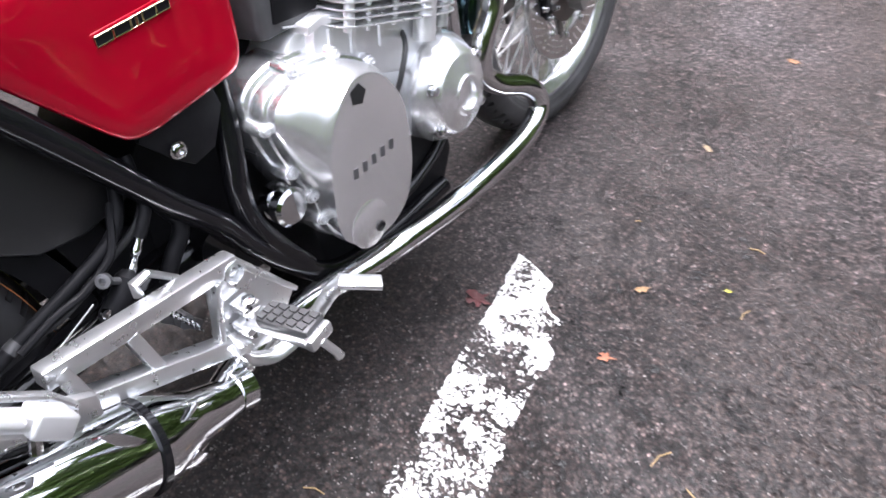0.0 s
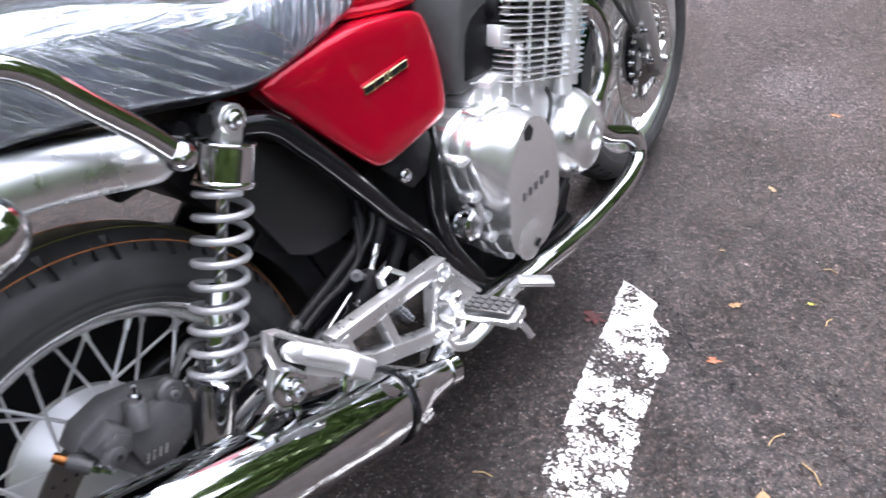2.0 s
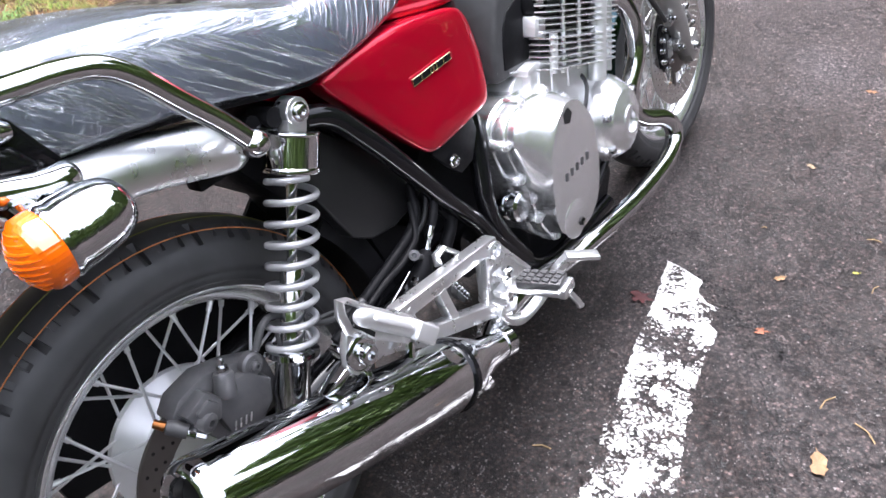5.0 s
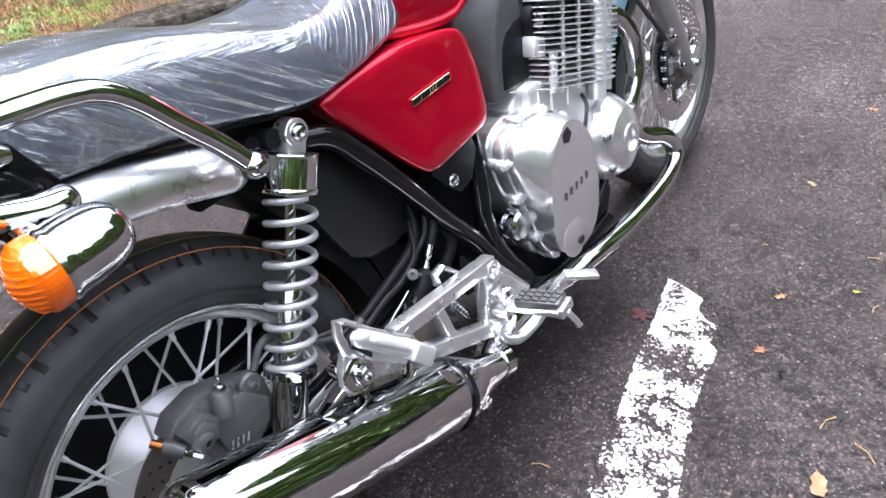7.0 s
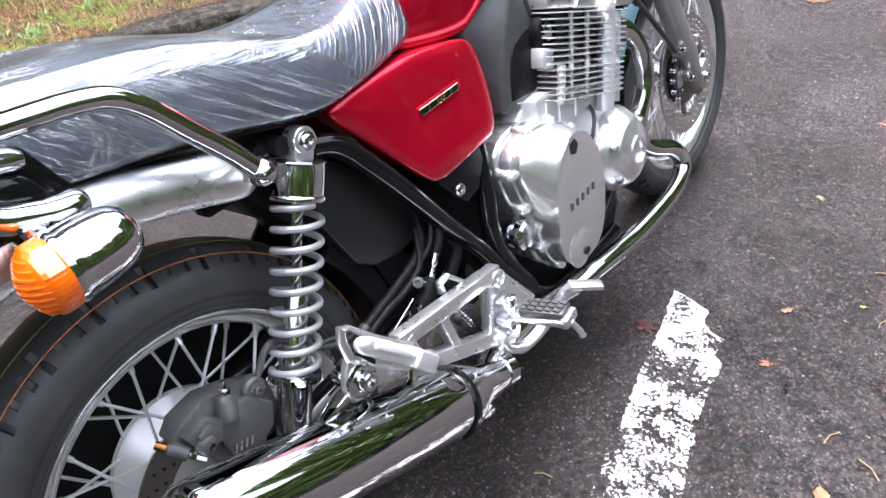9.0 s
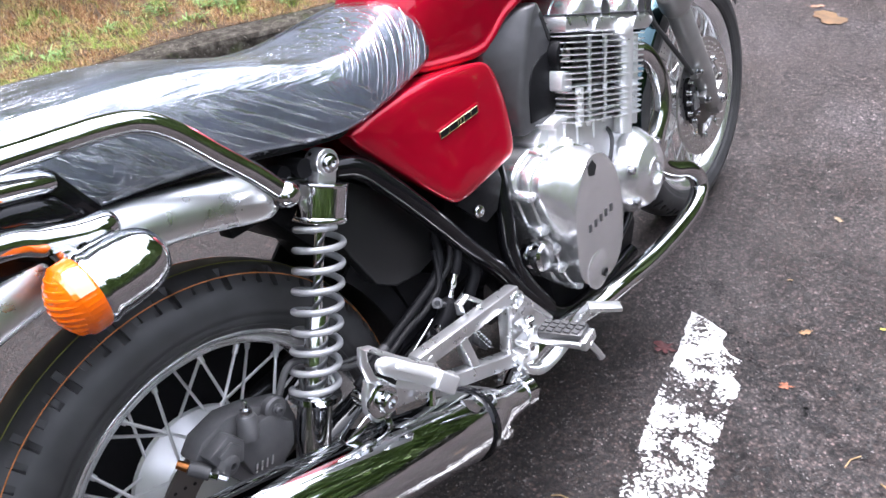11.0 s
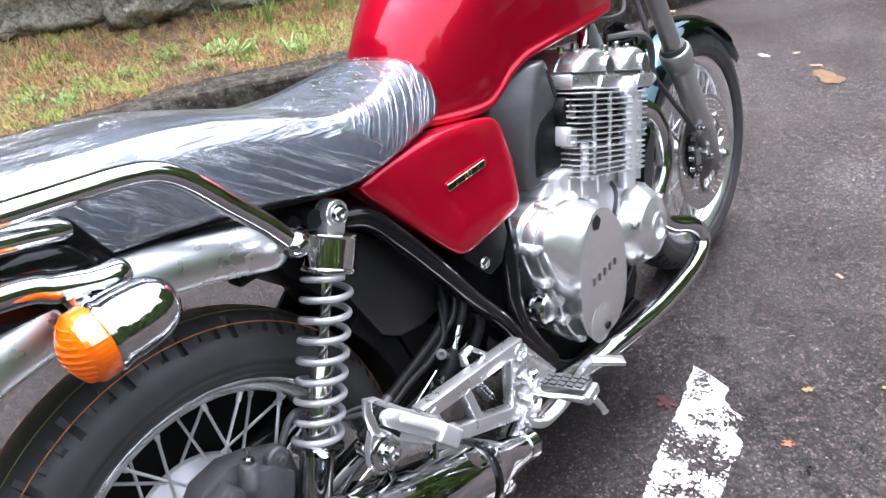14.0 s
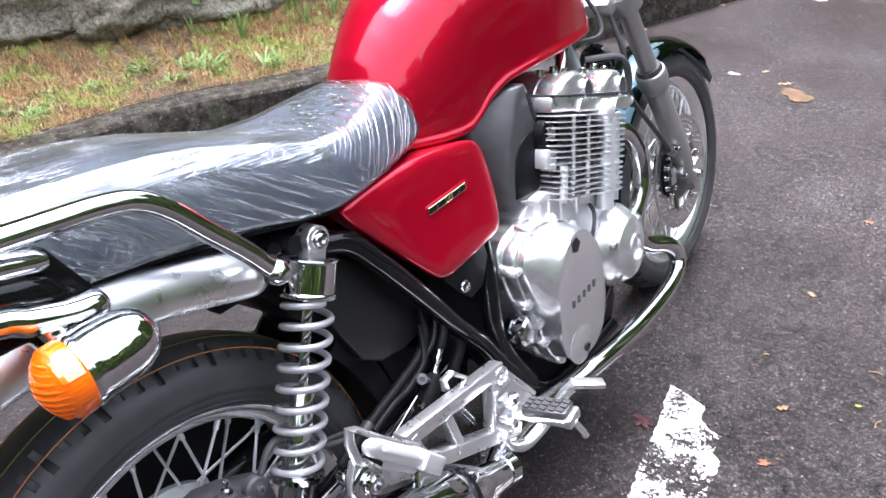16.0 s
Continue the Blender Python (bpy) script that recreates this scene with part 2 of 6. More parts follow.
# worn white line: flaked through where the noise is low
LINE = material("worn_white_line", (0.72, 0.72, 0.71), 0.6)
lv = coords(LINE)
wear = noise_tex(LINE, lv, 130, 6, 0.7)
patchy = noise_tex(LINE, lv, 14, 5, 0.6)
shift = LINE.node_tree.nodes.new("ShaderNodeTexNoise")
shift.inputs["Scale"].default_value, shift.inputs["Detail"].default_value = 90.0, 3.0
LINE.node_tree.links.new(lv, shift.inputs["Vector"])
vein = LINE.node_tree.nodes.new("ShaderNodeTexVoronoi")
vein.feature = "DISTANCE_TO_EDGE"
vein.inputs["Scale"].default_value = 85
LINE.node_tree.links.new(mixc(LINE, 0.012, lv, shift.outputs["Color"], "ADD"), vein.inputs["Vector"])
flake = math_node(LINE, "ADD", math_node(LINE, "MULTIPLY", vein.outputs["Distance"], 0.40), math_node(LINE, "MULTIPLY", wear, 0.75))
add = LINE.node_tree.nodes.new("ShaderNodeMath")
add.operation = "MULTIPLY_ADD"
LINE.node_tree.links.new(patchy, add.inputs[0])
add.inputs[1].default_value = 1.15
LINE.node_tree.links.new(flake, add.inputs[2])
sep = LINE.node_tree.nodes.new("ShaderNodeSeparateXYZ")
LINE.node_tree.links.new(lv, sep.inputs[0])
solid = ramp(LINE, sep.outputs["Y"], [(0.90, g3(0.0)), (0.99, g3(0.13))])
plug(LINE, ramp(LINE, math_node(LINE, "MULTIPLY", math_node(LINE, "ADD", add.outputs[0], solid), 0.6), [(0.598, g3(0)), (0.612, g3(1))]), "Alpha")
plug(LINE, ramp(LINE, noise_tex(LINE, lv, 40, 6), [(0.3, (0.34, 0.335, 0.32)), (0.6, (0.46, 0.455, 0.445))]), "Base Color")
bumped(LINE, wear, 0.2, 0.001)

CRACK = material("crack_shade", (0.012, 0.011, 0.011), 0.9)
KERB = material("kerb_concrete", (0.1, 0.09, 0.08), 0.85, spec=0.15)
kv = coords(KERB)
kc = ramp(KERB, noise_tex(KERB, kv, 22, 10, 0.7), [(0.36, (0.016, 0.014, 0.010)), (0.5, (0.052, 0.045, 0.036)), (0.64, (0.105, 0.095, 0.080))])
speck = ramp(KERB, noise_tex(KERB, kv, 75, 3, 0.5), [(0.66, g3(0)), (0.72, g3(1))])
moss = ramp(KERB, noise_tex(KERB, kv, 6, 5, 0.6), [(0.58, g3(0)), (0.72, g3(0.7))])
plug(KERB, mixc(KERB, moss, mixc(KERB, speck, kc, (0.30, 0.285, 0.25)), (0.05, 0.065, 0.02)), "Base Color")
bumped(KERB, noise_tex(KERB, kv, 60, 8, 0.7), 1.0, 0.008)
SOIL = grained(material("soil_with_litter", (0.12, 0.08, 0.045), 0.9), (0.11, 0.07, 0.04), 0.6, 90, 0.8, 0.01)
STONE = material("wall_stone", (0.22, 0.22, 0.2), 0.85, spec=0.15)
sv = coords(STONE)
info = STONE.node_tree.nodes.new("ShaderNodeObjectInfo")
stone_f = noise_tex(STONE, sv, 42, 12, 0.8)
warp = STONE.node_tree.nodes.new("ShaderNodeTexNoise")
warp.inputs["Scale"].default_value, warp.inputs["Detail"].default_value = 3.0, 6.0
STONE.node_tree.links.new(sv, warp.inputs["Vector"])
joint = STONE.node_tree.nodes.new("ShaderNodeTexVoronoi")
joint.feature = "DISTANCE_TO_EDGE"
joint.inputs["Scale"].default_value = 3.4
STONE.node_tree.links.new(mixc(STONE, 0.22, sv, warp.outputs["Color"], "ADD"), joint.inputs["Vector"])
cleft = ramp(STONE, joint.outputs["Distance"], [(0.0, g3(0.55)), (0.012, g3(0.92)), (0.04, g3(1))])
stone_c = ramp(STONE, stone_f, [(0.36, (0.055, 0.053, 0.036)), (0.45, (0.195, 0.183, 0.140)), (0.54, (0.345, 0.325, 0.265)), (0.64, (0.52, 0.495, 0.43))])
stone_d = mixc(STONE, 0.4, stone_c, ramp(STONE, info.outputs["Random"], [(0.0, (0.75, 0.7, 0.62)), (1.0, (1.15, 1.15, 1.1))]), "MULTIPLY")
plug(STONE, mixc(STONE, cleft, (0.035, 0.036, 0.028), stone_d), "Base Color")
bumped(STONE, mixc(STONE, 0.6, stone_f, cleft), 0.9, 0.025)


def leafy(name, stops):
    m = material(name, stops[0], 0.55)
    geo = m.node_tree.nodes.new("ShaderNodeNewGeometry")
    n = len(stops)
    plug(m, ramp(m, geo.outputs["Random Per Island"], [(i / max(1, n - 1), c) for i, c in enumerate(stops)]), "Base Color")
    return m


GRASS = material("grass_blades", (0.3, 0.25, 0.1), 0.6, spec=0.3)
geo = GRASS.node_tree.nodes.new("ShaderNodeNewGeometry")
straw_c = ramp(GRASS, geo.outputs["Random Per Island"], [(0.0, (0.34, 0.19, 0.08)), (0.25, (0.52, 0.38, 0.20)), (0.5, (0.20, 0.085, 0.035)), (0.75, (0.30, 0.15, 0.07)), (1.0, (0.40, 0.30, 0.12))])
green_c = ramp(GRASS, geo.outputs["Random Per Island"], [(0.0, (0.12, 0.24, 0.03)), (0.35, (0.30, 0.42, 0.08)), (0.7, (0.36, 0.32, 0.12)), (1.0, (0.20, 0.34, 0.05))])
plug(GRASS, mixc(GRASS, ramp(GRASS, noise_tex(GRASS, coords(GRASS), 9, 5, 0.7), [(0.49, g3(0)), (0.60, g3(1))]), straw_c, green_c), "Base Color")
WEED = leafy("weed_leaves", [(0.12, 0.24, 0.05), (0.30, 0.44, 0.16), (0.18, 0.32, 0.08), (0.09, 0.18, 0.04), (0.23, 0.36, 0.10)])
FOLIAGE = leafy("hedge_leaves", [(0.05, 0.10, 0.018), (0.14, 0.21, 0.05), (0.09, 0.15, 0.03)])
# Near-black scraps: the shade at the trees' feet is put into their colour.
TREESHADE = leafy("tree_shade", [(0.012, 0.011, 0.008), (0.03, 0.026, 0.018), (0.018, 0.022, 0.010)])
GRIT = leafy("grit", [(0.015, 0.014, 0.014), (0.10, 0.088, 0.085), (0.05, 0.044, 0.043), (0.22, 0.20, 0.19), (0.03, 0.027, 0.027), (0.13, 0.115, 0.112)])


def leaf_mat(name, c):
    return grained(material(name, c, 0.6), c, 0.35, 150, 0.3, 0.001)


# ---- geometry helpers: each gives (verts, faces) ----


def spline(pts, k=6):
    """Catmull-Rom through the points."""
    p = [Vector(q) for q in pts]
    p = [p[0] * 2 - p[1]] + p + [p[-1] * 2 - p[-2]]
    out = []
    for i in range(1, len(p) - 2):
        for j in range(k):
            t = j / k
            a, b, c, d = p[i - 1], p[i], p[i + 1], p[i + 2]
            out.append(0.5 * (2 * b + (c - a) * t + (2 * a - 5 * b + 4 * c - d) * t * t + (3 * b - a - 3 * c + d) * t ** 3))
    return out + [p[-2]]


def tube(pts, r, n=12, closed=False, caps=True, squash=(1, 1)):
    pts = [Vector(p) for p in pts]
    m = len(pts)
    rs = r if isinstance(r, (list, tuple)) else [r] * m
    verts, faces, side = [], [], None
    for i, p in enumerate(pts):
        a, b = pts[i - 1 if i or closed else 0], pts[(i + 1) % m if closed else min(m - 1, i + 1)]
        d = (b - a).normalized()
        if side is None:
            side = d.orthogonal().normalized()
        side = (side - d * side.dot(d)).normalized()
        up = d.cross(side)
        for j in range(n):
            w = 2 * math.pi * j / n
            verts.append(p + side * math.cos(w) * rs[i] * squash[0] + up * math.sin(w) * rs[i] * squash[1])
    for i in range(m if closed else m - 1):
        for j in range(n):
            a, b = i * n, ((i + 1) % m) * n
            faces.append((a + j, a + (j + 1) % n, b + (j + 1) % n, b + j))
    if caps and not closed:
        faces.append(tuple(range(n))[::-1])
        faces.append(tuple(range((m - 1) * n, m * n)))
    return verts, faces


def lathe(profile, at=(0, 0, 0), axis=(1, 0, 0), n=48, ends=True, shape=None):
    """Profile of (radius, height) round an axis."""
    ax = Vector(axis).normalized()
    if abs(ax.x) > 0.99:
        u = Vector((0, 1, 0))
    else:
        u = ax.orthogonal().normalized()
    v = ax.cross(u)
    at = Vector(at)
    verts, faces = [], []
    for r, h in profile:
        for j in range(n):
            w = 2 * math.pi * j / n
            cu, cv = math.cos(w), math.sin(w)
            k = shape(w) if shape else (1, 1)
            verts.append(at + ax * h + u * cu * r * k[0] + v * cv * r * k[1])
    m = len(profile)
    for i in range(m - 1):
        for j in range(n):
            faces.append((i * n + j, i * n + (j + 1) % n, (i + 1) * n + (j + 1) % n, (i + 1) * n + j))
    if ends:
        faces.append(tuple(range(n))[::-1])
        faces.append(tuple(range((m - 1) * n, m * n)))
    return verts, faces


def loft(rings, caps=True, closed=False):
    n, m = len(rings[0]), len(rings)
    verts = [Vector(p) for ring in rings for p in ring]
    faces = []
    for i in range(m if closed else m - 1):
        a, b = i * n, ((i + 1) % m) * n
        faces += [(a + j, a + (j + 1) % n, b + (j + 1) % n, b + j) for j in range(n)]
    if caps and not closed:
        faces += [tuple(range(n))[::-1], tuple(range((m - 1) * n, m * n))]
    return verts, faces


def prism(poly, x0, x1, fit=None):
    """A (y, z) outline pulled along x."""
    n = len(poly)
    f = fit or (lambda y, z: (y, z))
    verts = [Vector((x, *f(y, z))) for x in (x0, x1) for y, z in poly]
    faces = [(j, (j + 1) % n, n + (j + 1) % n, n + j) for j in range(n)]
    return verts, faces + [tuple(range(n))[::-1], tuple(range(n, 2 * n))]


def bar(a, b, w, h, up=(1, 0, 0)):
    """A straight bar from a to b, w along up and h across."""
    a, b = Vector(a), Vector(b)
    d = (b - a).normalized()
    u = Vector(up)
    u = (u - d * u.dot(d)).normalized()
    s = d.cross(u)
    verts = [p + u * i * w / 2 + s * j * h / 2 for p in (a, b) for i, j in ((-1, -1), (1, -1), (1, 1), (-1, 1))]
    return verts, [(0, 1, 2, 3)[::-1], (4, 5, 6, 7), (0, 1, 5, 4), (1, 2, 6, 5), (2, 3, 7, 6), (3, 0, 4, 7)]


def box(c, s, turn=None):
    c, (a, b, d) = Vector(c), s
    m = turn or Matrix.Identity(3)
    verts = [c + m @ Vector((i * a / 2, j * b / 2, k * d / 2)) for k in (-1, 1) for i, j in ((-1, -1), (1, -1), (1, 1), (-1, 1))]
    return verts, [(3, 2, 1, 0), (4, 5, 6, 7), (0, 1, 5, 4), (1, 2, 6, 5), (2, 3, 7, 6), (3, 0, 4, 7)]


def joined(*pieces):
    verts, faces = [], []
    for v, f in pieces:
        k = len(verts)
        verts += v
        faces += [tuple(i + k for i in q) for q in f]
    return verts, faces


def mesh(name, vf, mat, bevel=0.0, angle=35, segments=2):
    me = bpy.data.meshes.new(name)
    bm = bmesh.new()
    vs = [bm.verts.new(v) for v in vf[0]]
    for f in vf[1]:
        try:
            bm.faces.new([vs[i] for i in f])
        except ValueError:
            pass
    bmesh.ops.recalc_face_normals(bm, faces=bm.faces)
    if bevel:
        edges = [e for e in bm.edges if len(e.link_faces) == 2 and e.calc_face_angle(0) > radians(angle)]
        bmesh.ops.bevel(bm, geom=edges, offset=bevel, segments=segments, profile=0.5, affect="EDGES", clamp_overlap=True)
    bm.to_mesh(me)
    bm.free()
    me.shade_smooth()
    me.set_sharp_from_angle(angle=radians(angle))
    me.materials.append(mat)
    return me


def part(name, vf, mat, parent, label="", bevel=0.0, angle=35, segments=2):
    ob = new(name, mesh(name, vf, mat, bevel, angle, segments))
    ob.parent = parent
    if label:
        ob["label"] = label
    return ob


def thing(name, vf, mat, label, category, bevel=0.0, angle=35, group="", kind="", at=None):
    ob = new(name, mesh(name, vf, mat, bevel, angle))
    if at is not None:
        ob.matrix_world = at
    return tagged(ob, label, category, group, kind)


def sheet(name, verts, faces, mat, smooth=False):
    """Plain mesh data for large counts."""
    me = bpy.data.meshes.new(name)
    me.from_pydata(verts, [], faces)
    me.materials.append(mat)
    if smooth:
        me.shade_smooth()
    return me

# ---- the ground and its edge ----
KERB_LINE = spline([(-2.6, -5.0, 0), (-2.25, -2.0, 0), (-2.17, 0.0, 0), (-2.10, 0.69, 0), (-1.97, 1.3, 0), (-1.72, 1.8, 0), (-1.33, 2.75, 0), (-1.07, 3.6, 0), (-0.88, 4.2, 0), (-0.45, 5.6, 0), (0.4, 8.0, 0)], 8)


def offset_line(line, d):
    out = []
    for i, p in enumerate(line):
        t = line[min(i + 1, len(line) - 1)] - line[max(0, i - 1)]
        t.normalize()
        out.append(p + Vector((-t.y, t.x, 0)) * d)
    return out


def strip(line, profile, wobble=0.0):
    """A section of (distance behind the line, height) run along the line."""
    rows = [offset_line(line, d) for d, z in profile]
    rings = []
    for i in range(len(line)):
        ring = []
        for (d, z), row in zip(profile, rows):
            k = noise.noise(row[i] * 3 + Vector((0, 0, z * 7))) * wobble
            ring.append((row[i].x + k, row[i].y, z + k * 0.6))
        rings.append(ring)
    n = len(profile)
    verts = [v for r in rings for v in r]
    faces = [(i * n + j, i * n + j + 1, (i + 1) * n + j + 1, (i + 1) * n + j) for i in range(len(line) - 1) for j in range(n - 1)]
    return verts, faces


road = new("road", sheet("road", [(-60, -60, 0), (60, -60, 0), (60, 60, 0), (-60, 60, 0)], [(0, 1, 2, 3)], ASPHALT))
tagged(road, "worn grey asphalt road surface, slightly damp", "road", kind="structure")
kerb = thing("kerb", strip(KERB_LINE, [(0.0, -0.02), (0.006, 0.05), (0.008, 0.146), (0.020, 0.160), (0.09, 0.163), (0.158, 0.161), (0.168, 0.150), (0.17, 0.05)], 0.012), KERB, "weathered dark concrete kerb with mossy edge", "kerb", kind="structure")
verge = thing("verge_ground", strip(KERB_LINE, [(0.17, 0.10), (0.2, 0.15), (0.4, 0.17), (0.65, 0.19), (0.9, 0.22), (1.2, 0.25), (6.0, 0.3)], 0.02), SOIL, "brown soil with dry grass litter on the verge", "ground", kind="structure")

# the worn white line, with ragged front end
line_pts, line_faces = [], []
LEFT = [(1.072, 0.206), (1.0, 0.222), (0.943, 0.235), (0.86, 0.245), (0.764, 0.264), (0.673, 0.284), (0.599, 0.297), (0.515, 0.313), (0.40, 0.335), (0.15, 0.385)]
RIGHT = [(1.072, 0.223), (1.066, 0.246), (1.059, 0.267), (1.050, 0.286), (1.044, 0.297), (1.036, 0.301), (1.022, 0.303), (1.001, 0.311), (0.984, 0.326), (0.981, 0.355), (0.972, 0.370), (0.960, 0.364), (0.945, 0.361), (0.923, 0.364), (0.905, 0.389), (0.875, 0.392), (0.84, 0.392), (0.80, 0.396), (0.737, 0.412), (0.67, 0.424), (0.612, 0.441), (0.54, 0.462), (0.40, 0.495), (0.15, 0.56)]
LN = 240
for i in range(LN + 1):
    y = 1.072 - i / LN * 0.922
    a = np.interp(-y, [-p[0] for p in LEFT], [p[1] for p in LEFT]) + 0.007 * noise.noise(Vector((y * 45, 0, 3))) + 0.004 * noise.noise(Vector((y * 150, 0, 5)))
    b = np.interp(-y, [-p[0] for p in RIGHT], [p[1] for p in RIGHT]) + 0.010 * noise.noise(Vector((y * 40, 5, 0))) + 0.006 * noise.noise(Vector((y * 140, 9, 0)))
    for s in range(7):
        line_pts.append((a + (b - a) * s / 6, y + 0.004 * noise.noise(Vector((s * 3, y * 20, 1))), 0.002))
line_faces = [(i * 7 + s, i * 7 + s + 1, (i + 1) * 7 + s + 1, (i + 1) * 7 + s) for i in range(LN) for s in range(6)]
marking = new("road_marking", sheet("road_marking", line_pts, line_faces, LINE))
tagged(marking, "flaking white painted line on the asphalt", "road marking", kind="structure")


def crack(name, pts, width, seed):
    rng = random.Random(seed)
    line = spline(pts, 14)
    verts, faces = [], []
    for i, p in enumerate(line):
        wd = width * (0.25 + rng.random()) * (0.3 + abs(noise.noise(p * 9)) * 1.6)
        j = Vector((rng.uniform(-1, 1), rng.uniform(-1, 1), 0)) * width * 2.2
        d = offset_line(line, wd)[i] - p
        verts += [(p.x + j.x - d.x, p.y + j.y - d.y, 0.0015), (p.x + j.x + d.x, p.y + j.y + d.y, 0.0015)]
    faces = [(2 * i, 2 * i + 1, 2 * i + 3, 2 * i + 2) for i in range(len(line) - 1) if rng.random() < 0.55]
    for i in range(len(line) * 3):
        p = line[rng.randrange(len(line))] + Vector((rng.gauss(0, 1), rng.gauss(0, 1), 0)) * width * 5
        r, k = width * rng.uniform(0.3, 1.3), len(verts)
        verts += [(p.x + math.cos(a * 1.257) * r * rng.uniform(0.5, 1.4), p.y + math.sin(a * 1.257) * r * rng.uniform(0.5, 1.4), 0.0014) for a in range(5)]
        faces.append(tuple(range(k, k + 5)))
    ob = new(name, sheet(name, verts, faces, CRACK))
    return tagged(ob, "dark jagged crack in the asphalt", "crack", kind="structure")


for seed, (width, pts) in enumerate([
        (0.0030, [(0.27, 1.10), (0.308, 1.041), (0.374, 0.999), (0.425, 0.97), (0.493, 0.938), (0.519, 0.906), (0.551, 0.896)]),
        (0.0022, [(0.44, 0.93), (0.474, 0.877), (0.53, 0.779), (0.567, 0.708), (0.59, 0.635), (0.63, 0.52)]),
        (0.0026, [(0.55, 1.04), (0.58, 1.028), (0.631, 1.012), (0.668, 1.004), (0.711, 0.97), (0.754, 0.968)]),
        (0.0020, [(0.133, 1.123), (0.171, 1.16), (0.209, 1.196), (0.236, 1.17), (0.30, 1.126)]),
        (0.0022, [(0.725, 0.864), (0.777, 0.857), (0.814, 0.83), (0.855, 0.819)]),
        (0.0020, [(0.562, 0.744), (0.608, 0.734), (0.665, 0.72), (0.70, 0.706)]),
        (0.0018, [(0.356, 1.44), (0.423, 1.411), (0.484, 1.358), (0.547, 1.29)])]):
    crack("road_crack", [(x, y, 0) for x, y in pts], width, seed + 1)

# loose grit
rng = random.Random(5)
gv, gf = [], []
for i in range(24000):
    far = rng.random() ** 1.6
    x, y = rng.uniform(-0.1, 1.3) - far * 0.5, 0.25 + far * 3.2
    r = rng.uniform(0.0011, 0.0028) * (1.7 if rng.random() < 0.06 else 1)
    k = len(gv)
    w = rng.uniform(0, 6.28)
    for j in range(3):
        gv.append((x + math.cos(w + j * 2.1) * r, y + math.sin(w + j * 2.1) * r, 0.0003))
    gv.append((x + rng.uniform(-r, r) * 0.4, y + rng.uniform(-r, r) * 0.4, r * rng.uniform(0.35, 0.8)))
    gf += [(k, k + 1, k + 3), (k + 1, k + 2, k + 3), (k + 2, k, k + 3)]
grit = new("grit", sheet("grit", gv, gf, GRIT))
tagged(grit, "loose grey grit scattered on the asphalt", "grit", kind="stuff")

# stone wall behind the verge: each stone its own piece
WALL_LINE = spline([(-6.5, -5.0, 0), (-4.6, -1.0, 0), (-3.25, 1.1, 0), (-2.75, 1.75, 0), (-2.44, 2.6, 0), (-1.95, 3.9, 0), (-1.5, 5.2, 0), (-0.6, 8.0, 0)], 10)
wall = thing("wall_stone", strip(WALL_LINE, [(0.06, 0.05), (0.06, 1.8), (0.5, 1.8), (0.5, 0.05)]), STONE, "dark mortar core of the rough stone retaining wall", "wall", kind="structure")
lengths = [0.0]
for a, b in zip(WALL_LINE, WALL_LINE[1:]):
    lengths.append(lengths[-1] + (b - a).length)


def along(s, line=WALL_LINE, ls=lengths):
    for i in range(len(ls) - 1):
        if ls[i + 1] >= s:
            t = (s - ls[i]) / (ls[i + 1] - ls[i])
            d = (line[i + 1] - line[i]).normalized()
            return line[i].lerp(line[i + 1], t), d
    return line[-1], (line[-1] - line[-2]).normalized()


rng = random.Random(11)
z = 0.10
while z < 1.75:
    h = rng.uniform(0.30, 0.55)
    s = rng.uniform(0.0, 0.3)
    while s < lengths[-1] - 0.8:
        ln = rng.uniform(0.5, 1.3)
        p, d = along(s + ln / 2)
        back = Vector((-d.y, d.x, 0))
        nx, nz = 44, 20
        verts = []
        ph = rng.uniform(0, 50)
        for j in range(nz + 1):
            for i in range(nx + 1):
                u, v = i / nx * 2 - 1, j / nz * 2 - 1
                edge = max(abs(u) ** 5, abs(v) ** 4)
                out = 0.07 * (1 - edge) + 0.08 * noise.noise(Vector((u * 1.3 + ph, v * 1.3, 0))) - 0.06 * abs(noise.noise(Vector((u * 3 + ph, v * 2 + u, 7)))) + 0.022 * noise.noise(Vector((u * 7 + ph, v * 5, 7))) + 0.012 * noise.noise(Vector((u * 17 + ph, v * 11, 3)))
                if z < 0.11:
                    out -= 0.16 * max(0.0, (-0.15 - v) / 0.85 + 0.25 * noise.noise(Vector((u * 2 + ph, 5, 1)))) ** 0.7
                q = p + d * (u * (ln / 2 + 0.004)) - back * (out - 0.03)
                verts.append((q.x, q.y, z + (v * 0.5 + 0.5) * (h - 0.02) + 0.02 * noise.noise(Vector((u * 2 + ph, v, 3))) * (1 - edge * 0.3)))
        faces = [(j * (nx + 1) + i, j * (nx + 1) + i + 1, (j + 1) * (nx + 1) + i + 1, (j + 1) * (nx + 1) + i) for j in range(nz) for i in range(nx)]
        st = new("stone", sheet("stone", verts, faces, STONE, True))
        st.parent = wall
        s += ln
    z += h

